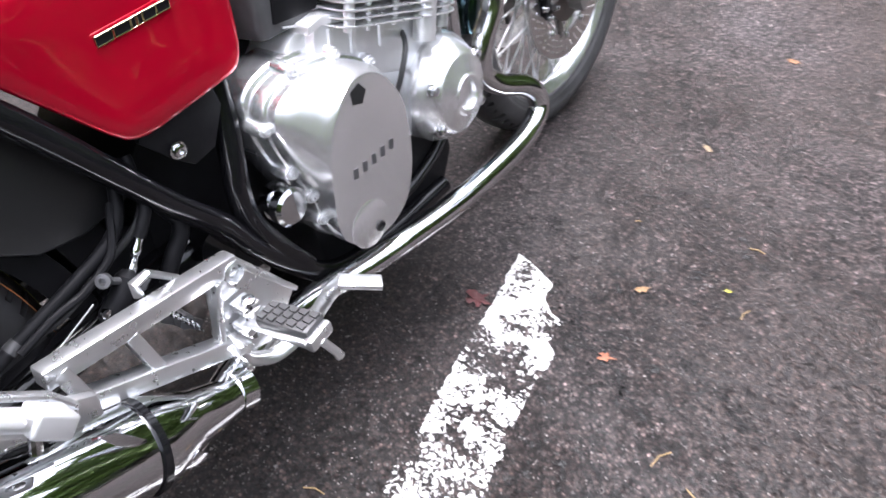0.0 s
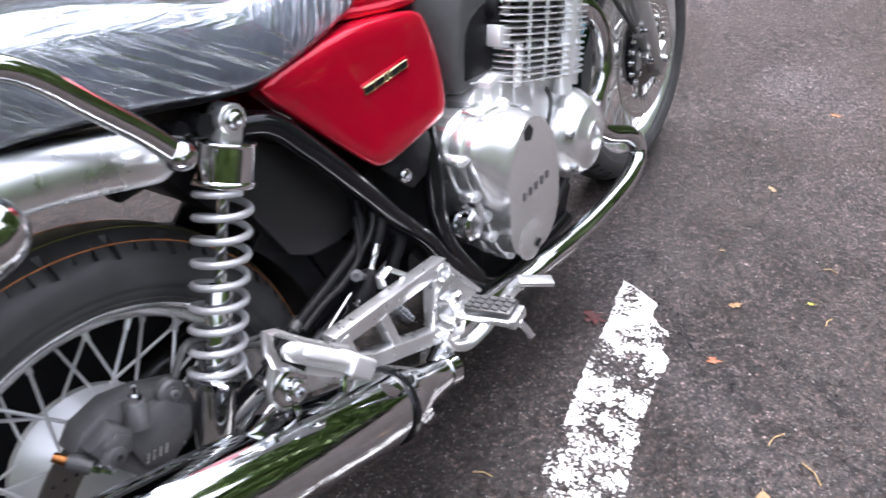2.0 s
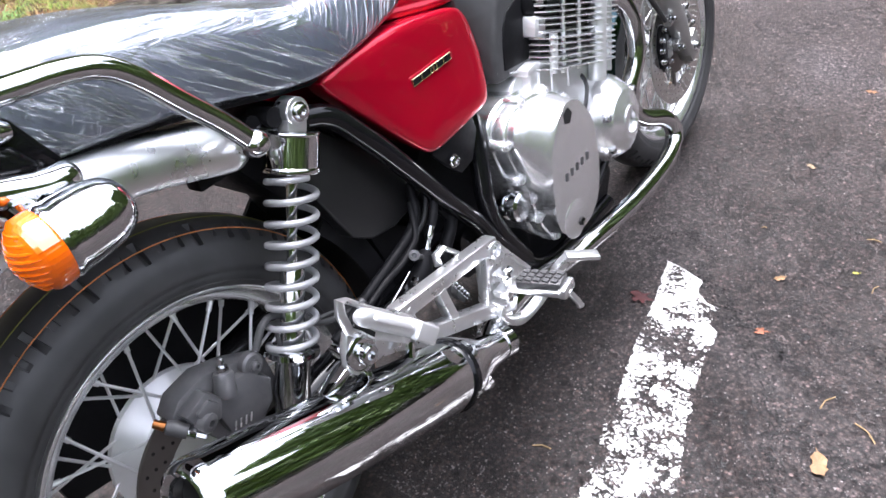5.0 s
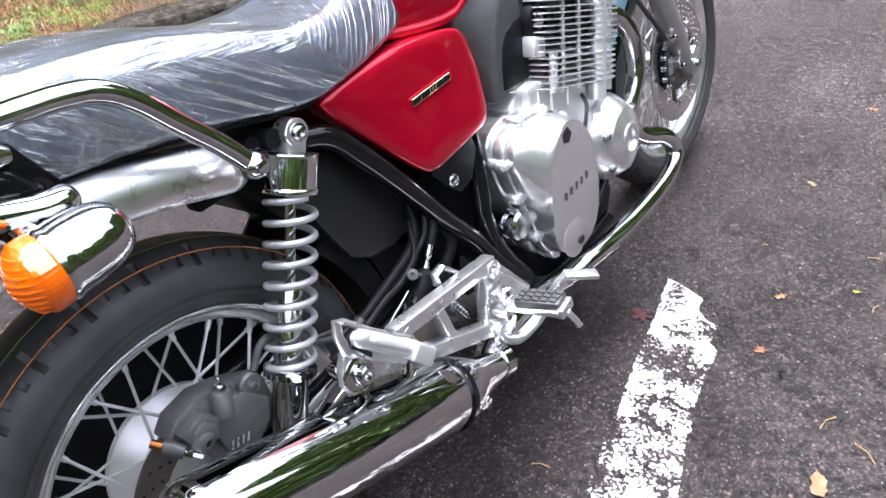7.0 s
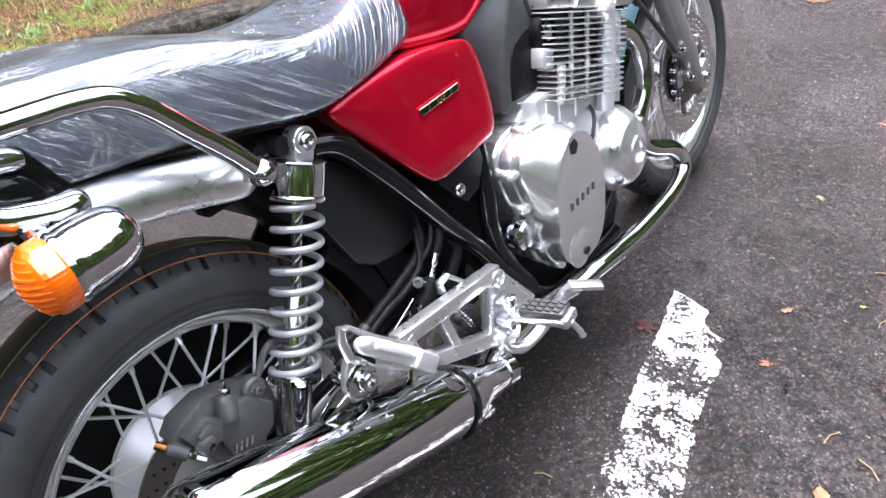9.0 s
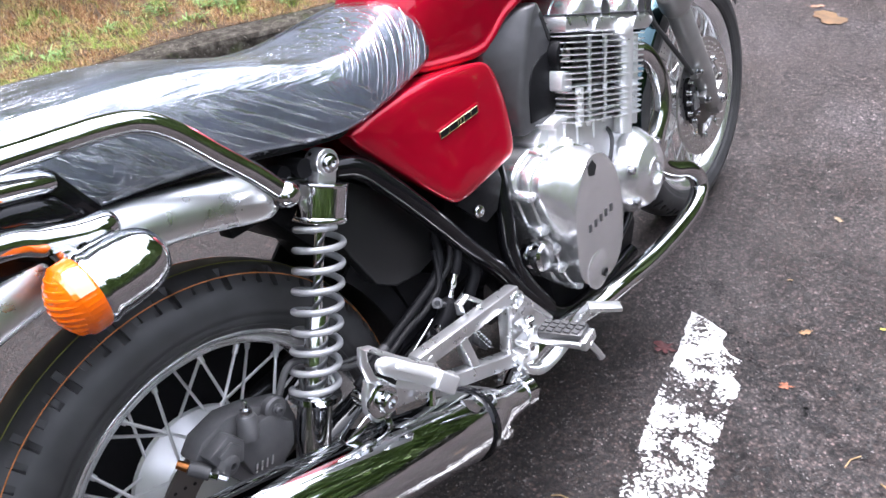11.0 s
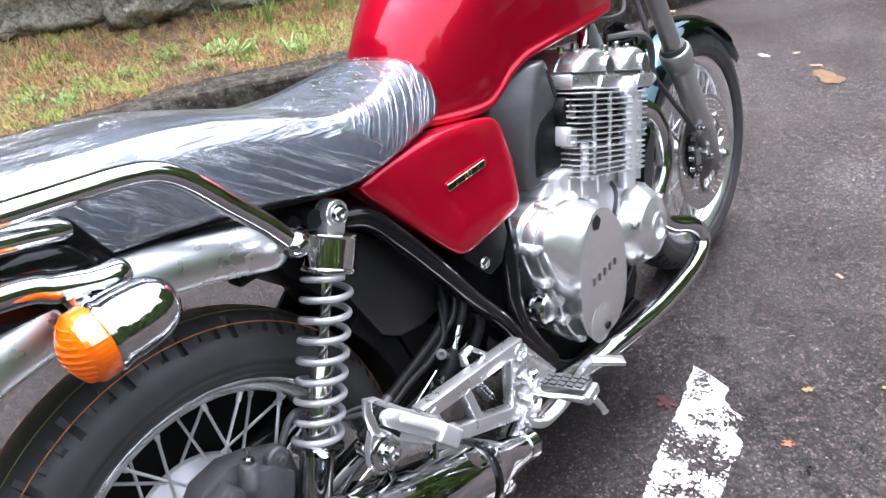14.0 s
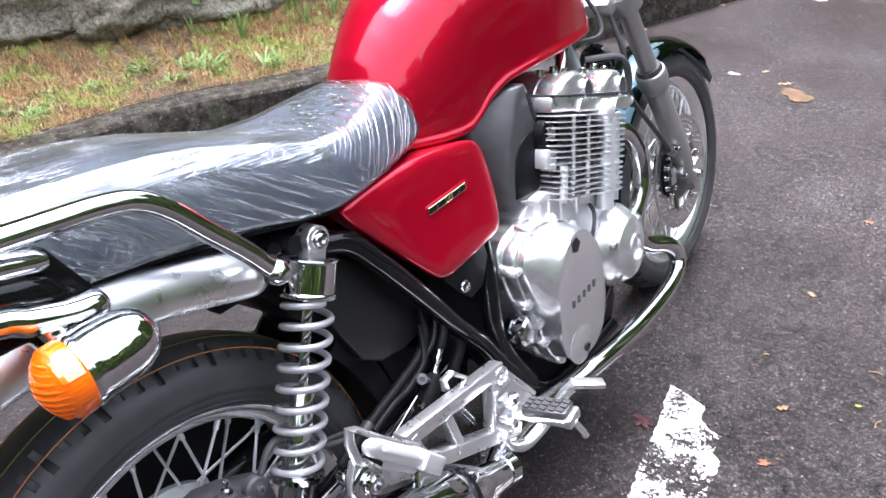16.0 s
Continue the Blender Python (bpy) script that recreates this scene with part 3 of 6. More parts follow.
# grass and litter on the verge
rng = random.Random(21)
klen = [0.0]
for a, b in zip(KERB_LINE, KERB_LINE[1:]):
    klen.append(klen[-1] + (b - a).length)
gv, gf = [], []
for i in range(120000):
    s = rng.uniform(5.2, 9.6)
    p, d = along(s, KERB_LINE, klen)
    back = Vector((-d.y, d.x, 0))
    dist = 0.19 + rng.random() ** 0.9 * 1.0
    c = p + back * dist
    dens = noise.noise(c * 2.2)
    if dens < -0.25 and rng.random() < 0.5:
        continue
    zb = 0.15 + (dist - 0.2) * 0.09
    w = rng.uniform(0, 6.28)
    ln = rng.uniform(0.012, 0.030 + 0.05 * rng.random()) * (1.35 if dist > 0.75 else 1.0)
    flat = rng.uniform(0.35, 1.15)
    tip = Vector((math.cos(w) * ln * flat, math.sin(w) * ln * flat, ln * (1.15 - flat)))
    side = Vector((-math.sin(w), math.cos(w), 0)) * rng.uniform(0.0007, 0.0019)
    k = len(gv)
    q = Vector((c.x, c.y, zb))
    m = q + tip * 0.55 + Vector((0, 0, ln * 0.12))
    gv += [q - side, q + side, m + side * 0.8, m - side * 0.8, q + tip]
    gf += [(k, k + 1, k + 2, k + 3), (k + 3, k + 2, k + 4)]
grass = new("grass", sheet("grass", gv, gf, GRASS))
tagged(grass, "short green and straw-coloured grass on the verge", "grass", kind="stuff")


def weed(seed, size, count):
    rng = random.Random(seed)
    v, f = [], []
    for i in range(count * 4):
        w = i * 2.4 + rng.uniform(-0.6, 0.6)
        root = Vector((rng.uniform(-0.6, 0.6), rng.uniform(-0.6, 0.6), 0)) * size
        ln, wd, lift = size * rng.uniform(0.25, 1.0 + 0.5 * math.cos(w - seed)), size * rng.uniform(0.02, 0.075), rng.uniform(0.1, 1.7)
        d, sd = Vector((math.cos(w), math.sin(w), 0)), Vector((-math.sin(w), math.cos(w), 0))
        k = len(v)
        for t, ww in ((0.0, 0.2), (0.3, 0.7), (0.65, 1.0), (0.88, 0.6)):
            c = root + d * ln * t + Vector((0, 0, ln * lift * (t - 0.55 * t * t)))
            v += [c - sd * wd * ww, c + Vector((0, 0, -wd * 0.3)), c + sd * wd * ww]
        v.append(root + d * ln + Vector((0, 0, ln * lift * 0.42)))
        for r in range(3):
            a = k + r * 3
            f += [(a, a + 1, a + 4, a + 3), (a + 1, a + 2, a + 5, a + 4)]
        f += [(k + 9, k + 10, k + 12), (k + 10, k + 11, k + 12)]
    return v, f


for i, (x, y, sz, ct) in enumerate([(-2.46, 1.48, 0.12, 18), (-2.22, 1.70, 0.10, 14), (-2.33, 1.66, 0.09, 12), (-2.86, 1.50, 0.10, 12), (-2.02, 1.86, 0.10, 12), (-2.27, 2.30, 0.10, 12), (-2.72, 1.15, 0.09, 12), (-2.22, 1.51, 0.07, 10), (-2.39, 0.97, 0.08, 12), (-2.77, 1.28, 0.06, 10), (-2.55, 1.12, 0.06, 10), (-2.5, 0.9, 0.07, 10), (-2.62, 1.95, 0.12, 9), (-2.0, 2.7, 0.12, 14), (-1.9, 2.55, 0.09, 10), (-2.45, 1.25, 0.06, 9), (-1.75, 3.2, 0.1, 12), (-1.6, 3.6, 0.12, 12)]):
    ob = new("weed", sheet("weed", *weed(100 + i, sz * 0.82, ct), WEED))
    ob.location = (x, y, 0.175)
    tagged(ob, "green weed rosette growing in the verge", "weed", group="weeds on the verge")


def tuft(seed, size, count):
    """Upright narrow blades from one root."""
    rng = random.Random(seed)
    v, f = [], []
    for i in range(count):
        w = rng.uniform(0, 6.28)
        ln, wd, out = size * rng.uniform(0.6, 1.0), size * 0.022, rng.uniform(0.1, 0.55)
        d, sd = Vector((math.cos(w), math.sin(w), 0)), Vector((-math.sin(w), math.cos(w), 0))
        k = len(v)
        for t in (0.0, 0.4, 0.75):
            c = d * (0.008 + ln * out * t * t) + Vector((0, 0, ln * t * (1 - 0.25 * out * t)))
            v += [c - sd * wd * (1 - t * 0.6), c + sd * wd * (1 - t * 0.6)]
        v.append(d * (0.008 + ln * out) + Vector((0, 0, ln * (1 - 0.3 * out))))
        f += [(k, k + 1, k + 3, k + 2), (k + 2, k + 3, k + 5, k + 4), (k + 4, k + 5, k + 6)]
    return v, f


for i, (x, y, sz, ct) in enumerate([(-2.36, 2.0, 0.17, 22), (-2.26, 2.32, 0.16, 20), (-2.24, 2.5, 0.15, 18), (-2.6, 1.9, 0.14, 9), (-2.05, 2.75, 0.16, 18), (-2.75, 1.2, 0.10, 12), (-2.5, 2.1, 0.13, 8), (-2.3, 1.35, 0.07, 10)]):
    ob = new("grass_tuft", sheet("grass_tuft", *tuft(400 + i, sz, ct), WEED))
    ob.location = (x, y, 0.18)
    tagged(ob, "upright tuft of green grass growing on the verge", "grass tuft", group="tufts on the verge")


def broad_plant(seed):
    """A thin stem with broad leaves, rooted at the wall's foot."""
    rng = random.Random(seed)
    stem = [Vector((0, 0, 0)), Vector((0.02, 0.0, 0.08)), Vector((0.03, 0.01, 0.17)), Vector((0.05, 0.01, 0.26))]
    v, f = tube(stem, 0.003, 6)
    for i in range(12):
        t = 0.25 + 0.75 * i / 11
        w = i * 2.4
        c = stem[0].lerp(stem[3], t)
        d = Vector((math.cos(w), math.sin(w), rng.uniform(-0.3, 0.4)))
        sd = Vector((-math.sin(w), math.cos(w), 0))
        ln, wd = rng.uniform(0.045, 0.07), rng.uniform(0.018, 0.026)
        k = len(v)
        v += [c, c + d * ln * 0.35 + sd * wd, c + d * ln * 0.7 + sd * wd * 0.8, c + d * ln, c + d * ln * 0.7 - sd * wd * 0.8, c + d * ln * 0.35 - sd * wd, c + d * ln * 0.5 - Vector((0, 0, 0.006))]
        f += [(k + 6, k + j, k + (j + 1) % 6) for j in range(6)]
    return v, f


ob = new("weed", sheet("weed", *broad_plant(500), WEED))
ob.location = (-2.68, 1.98, 0.2)
tagged(ob, "broad-leaved green plant at the foot of the stone wall", "weed", group="weeds on the verge")

# leaves lying on the road
LEAVES = [(0.461, 0.956, 0.018, 0.35, (0.32, 0.10, 0.04), "small orange fallen leaf"), (0.652, 0.69, 0.033, 1.9, (0.36, 0.20, 0.09), "tan fallen leaf"),
          (0.209, 0.925, 0.034, 0.2, (0.10, 0.018, 0.018), "dark red withered leaf"), (0.366, 1.61, 0.016, 2.6, (0.33, 0.24, 0.14), "pale brown dry leaf"),
          (0.44, 1.137, 0.017, 0.8, (0.30, 0.17, 0.07), "brown curled leaf scrap"), (-0.10, 3.02, 0.075, 2.4, (0.15, 0.085, 0.038), "large brown fallen leaf"),
          (-0.18, 3.13, 0.04, 0.5, (0.40, 0.22, 0.14), "pinkish brown fallen leaf"), (-0.41, 3.15, 0.045, 0.1, (0.50, 0.45, 0.33), "pale dry leaf"),
          (-0.30, 3.245, 0.03, 1.0, (0.42, 0.34, 0.22), "pale dry leaf"), (-1.06, 3.58, 0.05, 0.4, (0.42, 0.28, 0.18), "brown dry leaf beside the kerb"),
          (-0.876, 4.2, 0.05, 0.2, (0.42, 0.28, 0.2), "brown dry leaf beside the kerb"), (0.397, 2.085, 0.02, 0.2, (0.4, 0.2, 0.1), "thin brown leaf scrap"),
          (0.572, 1.235, 0.009, 0.4, (0.45, 0.42, 0.05), "tiny yellow leaf"), (-0.43, 4.53, 0.06, 0.2, (0.6, 0.58, 0.55), "pale dry leaf")]
for i, (x, y, r, turn, c, words) in enumerate(LEAVES):
    r *= 0.8 if y < 2.5 else (1.15 if r > 0.07 else 0.62)
    rng = random.Random(300 + i)
    v, f = [(0, 0, 0.004)], []
    n = 18
    for j in range(n):
        w = 2 * math.pi * j / n
        rr = r * (0.55 + 0.45 * abs(math.cos(w))) * (0.85 + 0.3 * rng.random())
        if "orange" in words or "withered" in words:
            rr = r * (0.35 + 0.65 * abs(math.cos(2.5 * w))) * (0.8 + 0.5 * rng.random())
        v.append((math.cos(w) * rr, math.sin(w) * rr * (0.7 if j % 3 else 0.85), 0.001 + r * (0.22 if r < 0.06 else 0.06) * rng.random()))
    f = [(0, 1 + j, 1 + (j + 1) % n) for j in range(n)]
    k = len(v)
    stem = r * (2.1 if r > 0.06 else 1.3)
    v += [(r * 0.9, -0.001, 0.002), (stem, -0.0008 + r * 0.1, 0.003), (stem, 0.0008 + r * 0.1, 0.003), (r * 0.9, 0.001, 0.002)]
    f.append((k, k + 1, k + 2, k + 3))
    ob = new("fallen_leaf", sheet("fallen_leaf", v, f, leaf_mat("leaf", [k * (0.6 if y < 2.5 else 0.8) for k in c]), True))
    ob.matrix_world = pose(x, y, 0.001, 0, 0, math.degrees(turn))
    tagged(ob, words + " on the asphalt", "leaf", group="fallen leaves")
STRAW = leaf_mat("straw", (0.27, 0.19, 0.09))
for x, y, ln, turn in [(0.229, 0.465, 0.035, 20), (0.626, 0.837, 0.045, 70), (0.577, 1.371, 0.03, 10), (0.62, 1.2, 0.03, 80), (0.7, 0.8, 0.05, -35), (0.35, 1.3, 0.012, 30)]:
    ob = thing("straw", tube([(-ln / 2, 0, 0.002), (0, ln * 0.12, 0.003), (ln / 2, 0, 0.002)], 0.0014, 6), STRAW, "dry straw-coloured stalk on the asphalt", "straw", group="dry stalks")
    ob.matrix_world = pose(x, y, 0, 0, 0, turn)

# greenery beyond the road and behind the wall, some of it added for reflections


def greenery(name, words, seed, count, spot, mat):
    """Leaf clumps strewn by spot(rng), which gives a place and a size."""
    rng = random.Random(seed)
    hv, hf = [], []
    for i in range(count):
        c, sz = spot(rng)
        a = Vector((rng.uniform(-1, 1), rng.uniform(-1, 1), rng.uniform(-1, 1))) * sz
        b = Vector((rng.uniform(-1, 1), rng.uniform(-1, 1), rng.uniform(-1, 1))) * sz
        k = len(hv)
        hv += [c - a, c + b * 0.6, c + a, c - b * 0.6]
        hf.append((k, k + 1, k + 2, k + 3))
    return tagged(new(name, sheet(name, hv, hf, mat)), words, "trees", kind="stuff")


def far_side(rng):
    w = rng.uniform(-0.12, 1.66)
    r = rng.uniform(6.0, 8.5) + 3.0 * min(1.0, max(0.0, (w - 0.95) / 0.12))
    top = r * (0.54 + 0.19 * min(1.0, max(0.0, (w - 0.95) / 0.12))) + 1.2 * noise.noise(Vector((w * 3, 0, 0))) + 0.8 * noise.noise(Vector((w * 11, 4, 0)))
    return Vector((math.cos(w) * r, math.sin(w) * r, rng.random() * top)), rng.uniform(0.12, 0.36)


def wall_side(rng):
    y = rng.uniform(-6, 12)
    x = -5.2 + y * 0.42 - rng.random() * 2.5
    top = 4.1 + 4.4 * min(1.0, max(0.0, (5.0 - y) / 2.0)) + 0.9 * noise.noise(Vector((y * 0.5, 9, 0))) + 0.5 * noise.noise(Vector((y * 2, 4, 0)))
    return Vector((x, y, 1.5 + rng.random() * (top - 1.5))), rng.uniform(0.10, 0.34)


greenery("far_hedge", "dense green trees beyond the far edge of the road", 31, 60000, far_side, FOLIAGE)
greenery("trees_behind_wall", "dense green trees behind the stone wall", 32, 32000, wall_side, FOLIAGE)


def rear_side(rng):
    w = rng.uniform(-2.9, -1.25)
    r = rng.uniform(6.5, 9.5)
    top = r * (0.75 if w < -1.8 else 0.55) + 1.5 * noise.noise(Vector((w * 4, 2, 0))) + 0.9 * noise.noise(Vector((w * 13, 6, 0)))
    return Vector((math.cos(w) * r, math.sin(w) * r, rng.random() * top)), rng.uniform(0.10, 0.30)


# Unseen trees, added to block bright sky from the chrome on this side.
def open_side(rng):
    w = rng.uniform(-1.35, -0.05)
    r = rng.uniform(6.5, 9.0)
    top = r * 0.55 + 1.3 * noise.noise(Vector((w * 4, 8, 0))) + 0.9 * noise.noise(Vector((w * 12, 3, 0)))
    return Vector((math.cos(w) * r, math.sin(w) * r, rng.random() * top)), rng.uniform(0.10, 0.32)


# Unseen scraps, added so the chrome reflects a dark band below the trees.
def low_shade(rng):
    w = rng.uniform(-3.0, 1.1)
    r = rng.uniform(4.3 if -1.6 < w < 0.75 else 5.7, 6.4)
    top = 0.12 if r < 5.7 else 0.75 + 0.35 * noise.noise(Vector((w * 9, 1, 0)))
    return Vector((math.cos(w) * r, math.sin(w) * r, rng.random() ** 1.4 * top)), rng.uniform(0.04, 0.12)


greenery("reflection_trees", "unseen leafy green trees added to darken the chrome reflections", 34, 15000, open_side, FOLIAGE)
greenery("shade_scraps", "dark scraps added as the shade under the roadside trees", 35, 34000, low_shade, TREESHADE)
greenery("trees_behind", "tall leafy green trees standing behind the parking place", 33, 17000, rear_side, FOLIAGE)

# ---- the motorcycle: x right, y ahead, z up from the rear wheel's contact; it leans on its side stand ----
LEAN = 10.416
bike = new("motorcycle")
bike.matrix_world = pose(0, 0, 0.001, 0, -LEAN, 0)
tagged(bike, "new red and chrome retro motorcycle leaning on its side stand", "motorcycle")
AX = Vector((0, 0, 0.329))
FX = Vector((0, 1.502, 0.312))


def tyre(c, outer, half, bead, slits, name, parent, stripes=()):
    """Rounded road tyre with slits cut across its shoulders."""
    prof = []
    drop = outer - bead
    for x, d in ((0.0, 0.0), (0.14, 0.004), (0.28, 0.02), (0.42, 0.05), (0.50, 0.078), (0.56, 0.10), (0.62, 0.13), (0.68, 0.16), (0.74, 0.205), (0.78, 0.235), (0.82, 0.27), (0.86, 0.31), (0.93, 0.41), (0.98, 0.53), (1.0, 0.64), (0.990, 0.72), (0.968, 0.735), (0.962, 0.78), (0.94, 0.85), (0.90, 0.895), (0.905, 0.91), (0.885, 0.93), (0.84, 0.97), (0.80, 1.0)):
        prof.append((x * half, outer - d * drop))
    full = [(-x, r) for x, r in prof[:0:-1]] + prof
    m = len(full)
    cols = []
    step = 2 * math.pi / slits
    for k in range(slits):
        w0 = k * step
        half_w = 0.0046 / outer
        eps = 0.0007 / outer
        for w, deep in ((-half_w - eps, 0), (-half_w, 1), (half_w, 1), (half_w + eps, 0)):
            cols.append((w0 + w, deep, k))
        for t in (0.2, 0.35, 0.5, 0.65, 0.8):
            cols.append((w0 + step * t, 0, k))
    verts = []
    for w, deep, k in cols:
        lo, hi = ((0.49, 0.85), (0.61, 0.81), (0.67, 0.77))[k % 3]
        for x, r in full:
            rel = abs(x) / half
            cut = 0.012 if deep and lo < rel < hi and r > bead + drop * 0.45 else 0.0
            verts.append((c.x + x, c.y + math.cos(w) * (r - cut), c.z + math.sin(w) * (r - cut)))
    n = len(cols)
    faces = [(j * m + i, j * m + i + 1, ((j + 1) % n) * m + i + 1, ((j + 1) % n) * m + i) for j in range(n) for i in range(m - 1)]
    ob = part(name, (verts, faces), RUBBER, parent, "black rubber tyre with slit shoulders", angle=50)
    for x, mat, words in stripes:
        rel = abs(x) / half
        r = next(r0 + (r1 - r0) * (abs(x) - x0) / (x1 - x0) for (x0, r0), (x1, r1) in zip(prof, prof[1:]) if x0 <= abs(x) <= x1)
        ring = [(c.x + x, c.y + math.cos(2 * math.pi * j / 160) * (r + 0.0002), c.z + math.sin(2 * math.pi * j / 160) * (r + 0.0002)) for j in range(160)]
        part("mould_line", tube(ring, 0.0009, 5, closed=True), mat, parent, words)
    return ob


def spokes(c, parent, r_in, r_out, x_in, count, mesh_r=0.0024):
    for s in (-1, 1):
        for j in range(count // 2):
            a0 = 2 * math.pi * (j + (0.25 if s > 0 else 0.75)) / (count // 2)
            d = 0.42 if j % 2 else -0.42
            p = (c.x + s * (x_in + (0.006 if j % 2 else 0)), c.y + math.cos(a0 + d) * r_in, c.z + math.sin(a0 + d) * r_in)
            q = (c.x + s * 0.012, c.y + math.cos(a0) * r_out, c.z + math.sin(a0) * r_out)
            v = Vector(q) - Vector(p)
            nip = [Vector(q) - v.normalized() * 0.022, Vector(q)]
            part("spoke", joined(tube([p, Vector(p) + v * 0.5, q], mesh_r, 6), tube(nip, 0.0040, 8)), PEG, parent)


def rim(name, c, R, half, parent):
    prof = [(half, R), (half + 0.003, R - 0.003), (half + 0.0025, R - 0.010), (half * 0.93, R - 0.015), (half * 0.84, R - 0.024), (half * 0.55, R - 0.031), (half * 0.25, R - 0.032), (0, R - 0.032)]
    inner = [(0, R - 0.024), (half * 0.6, R - 0.018), (half * 0.8, R - 0.004), (half - 0.003, R)]
    loop = prof + [(-x, r) for x, r in prof[-2::-1]] + [(-x, r) for x, r in inner[::-1]] + inner[1:]
    n, m = 128, len(loop)
    verts = [(c.x + x, c.y + math.cos(2 * math.pi * j / n) * r, c.z + math.sin(2 * math.pi * j / n) * r) for j in range(n) for x, r in loop]
    faces = [(j * m + i, j * m + (i + 1) % m, ((j + 1) % n) * m + (i + 1) % m, ((j + 1) % n) * m + i) for j in range(n) for i in range(m)]
    return part(name, (verts, faces), RIM, parent, "polished aluminium rim", angle=50)


def disc(c, x, r0, r1, thick, name, parent, mat, holes=36):
    ob = part(name, lathe([(r0, x - thick / 2), (r1, x - thick / 2), (r1, x + thick / 2), (r0, x + thick / 2), (r0, x - thick / 2)], c, n=96, ends=False), mat, parent, "drilled steel brake disc", angle=30)
    if holes:
        pieces = []
        for j in range(holes):
            for k, rr in enumerate((0.25, 0.5, 0.75)):
                w = 2 * math.pi * (j + k * 0.33) / holes
                rad = r0 + (r1 - r0) * rr
                pieces.append(lathe([(0.0025, 0), (0.0025, 0.0006), (0.001, 0.0006)], (c.x + x + (thick / 2), c.y + math.cos(w) * rad, c.z + math.sin(w) * rad), n=8))
        # Holes are raised dots: bright metal for light showing through, black for shade inside.
        part("hole_dot", joined(*pieces), RIM if mat is DISC else VOID, parent, "raised dots for drill holes, coloured as the light or shade in them")
    return ob


def bolt(p, r, parent, axis=(1, 0, 0), name="bolt", mat=None, h=0.008):
    prof = [(r * 1.35, 0), (r * 1.35, h * 0.25), (r, h * 0.3), (r * 0.98, h * 0.9), (r * 0.8, h), (r * 0.45, h), (r * 0.42, h * 0.6), (r * 0.01, h * 0.6)]
    return part(name, lathe(prof, p, axis, 12), mat or CHROME, parent)


# rear wheel
rear = rim("rear_wheel", AX, 0.2475, 0.054, bike)
tyre(AX, 0.332, 0.071, 0.243, 78, "tyre", rear, ((0.046, ORANGE, "orange mould line"), (0.018, YELLOW, "yellow mould line"), (-0.03, ORANGE, "orange mould line")))
part("hub", lathe([(0.02, -0.075), (0.055, -0.07), (0.098, -0.05), (0.108, -0.042), (0.108, -0.032), (0.095, -0.026), (0.074, -0.01), (0.072, 0.01), (0.084, 0.026), (0.088, 0.03), (0.088, 0.04), (0.080, 0.046), (0.05, 0.055), (0.02, 0.058)], AX, n=64), CAST, rear, "large cast aluminium hub")
spokes(AX, rear, 0.095, 0.219, 0.033, 40)
# Dark disc colour: the steel's dark reflection is put into it.
disc(AX, 0.068, 0.085, 0.128, 0.005, "brake_disc", rear, DARKDISC, 24)
part("axle", lathe([(0.011, -0.13), (0.011, 0.13), (0.016, 0.131), (0.016, 0.145), (0.01, 0.147)], AX, n=16), CHROME, rear)

# front wheel
front = rim("front_wheel", FX, 0.2475, 0.040, bike)
tyre(FX, 0.316, 0.056, 0.243, 69, "tyre", front)
part("hub", lathe([(0.02, -0.07), (0.05, -0.06), (0.052, -0.03), (0.038, -0.02), (0.038, 0.02), (0.052, 0.03), (0.05, 0.06), (0.02, 0.07)], FX, n=40), ALU, front)
spokes(FX, front, 0.050, 0.219, 0.028, 40)
for sx in (-0.066, 0.066):
    disc(FX, sx, 0.098, 0.148, 0.005, "brake_disc", front, DISC, 40)
    part("disc_carrier", lathe([(0.045, sx - 0.004), (0.07, sx - 0.004), (0.07, sx + 0.004), (0.045, sx + 0.004)], FX, n=32), DARKDISC, front, "dark disc carrier", bevel=0.0015)
    for k in range(10):
        w = math.pi * k / 5 + 0.2
        part("bobbin", lathe([(0.0075, 0), (0.0075, 0.0045), (0.0055, 0.006), (0.003, 0.006), (0.003, 0.003), (0.0005, 0.003)], (sx + (0.002 if sx > 0 else -0.008), FX.y + math.cos(w) * 0.1005, FX.z + math.sin(w) * 0.1005), n=14), CHROME, front)
    for k in range(6):
        w = math.pi * k / 3
        part("carrier_arm", bar((sx, FX.y + math.cos(w) * 0.066, FX.z + math.sin(w) * 0.066), (sx, FX.y + math.cos(w + 0.25) * 0.104, FX.z + math.sin(w + 0.25) * 0.104), 0.006, 0.016), DARKDISC, front, bevel=0.0015)

# front fork: legs along the rake
RAKE = radians(27)
fdir = Vector((0, -math.sin(RAKE), math.cos(RAKE)))


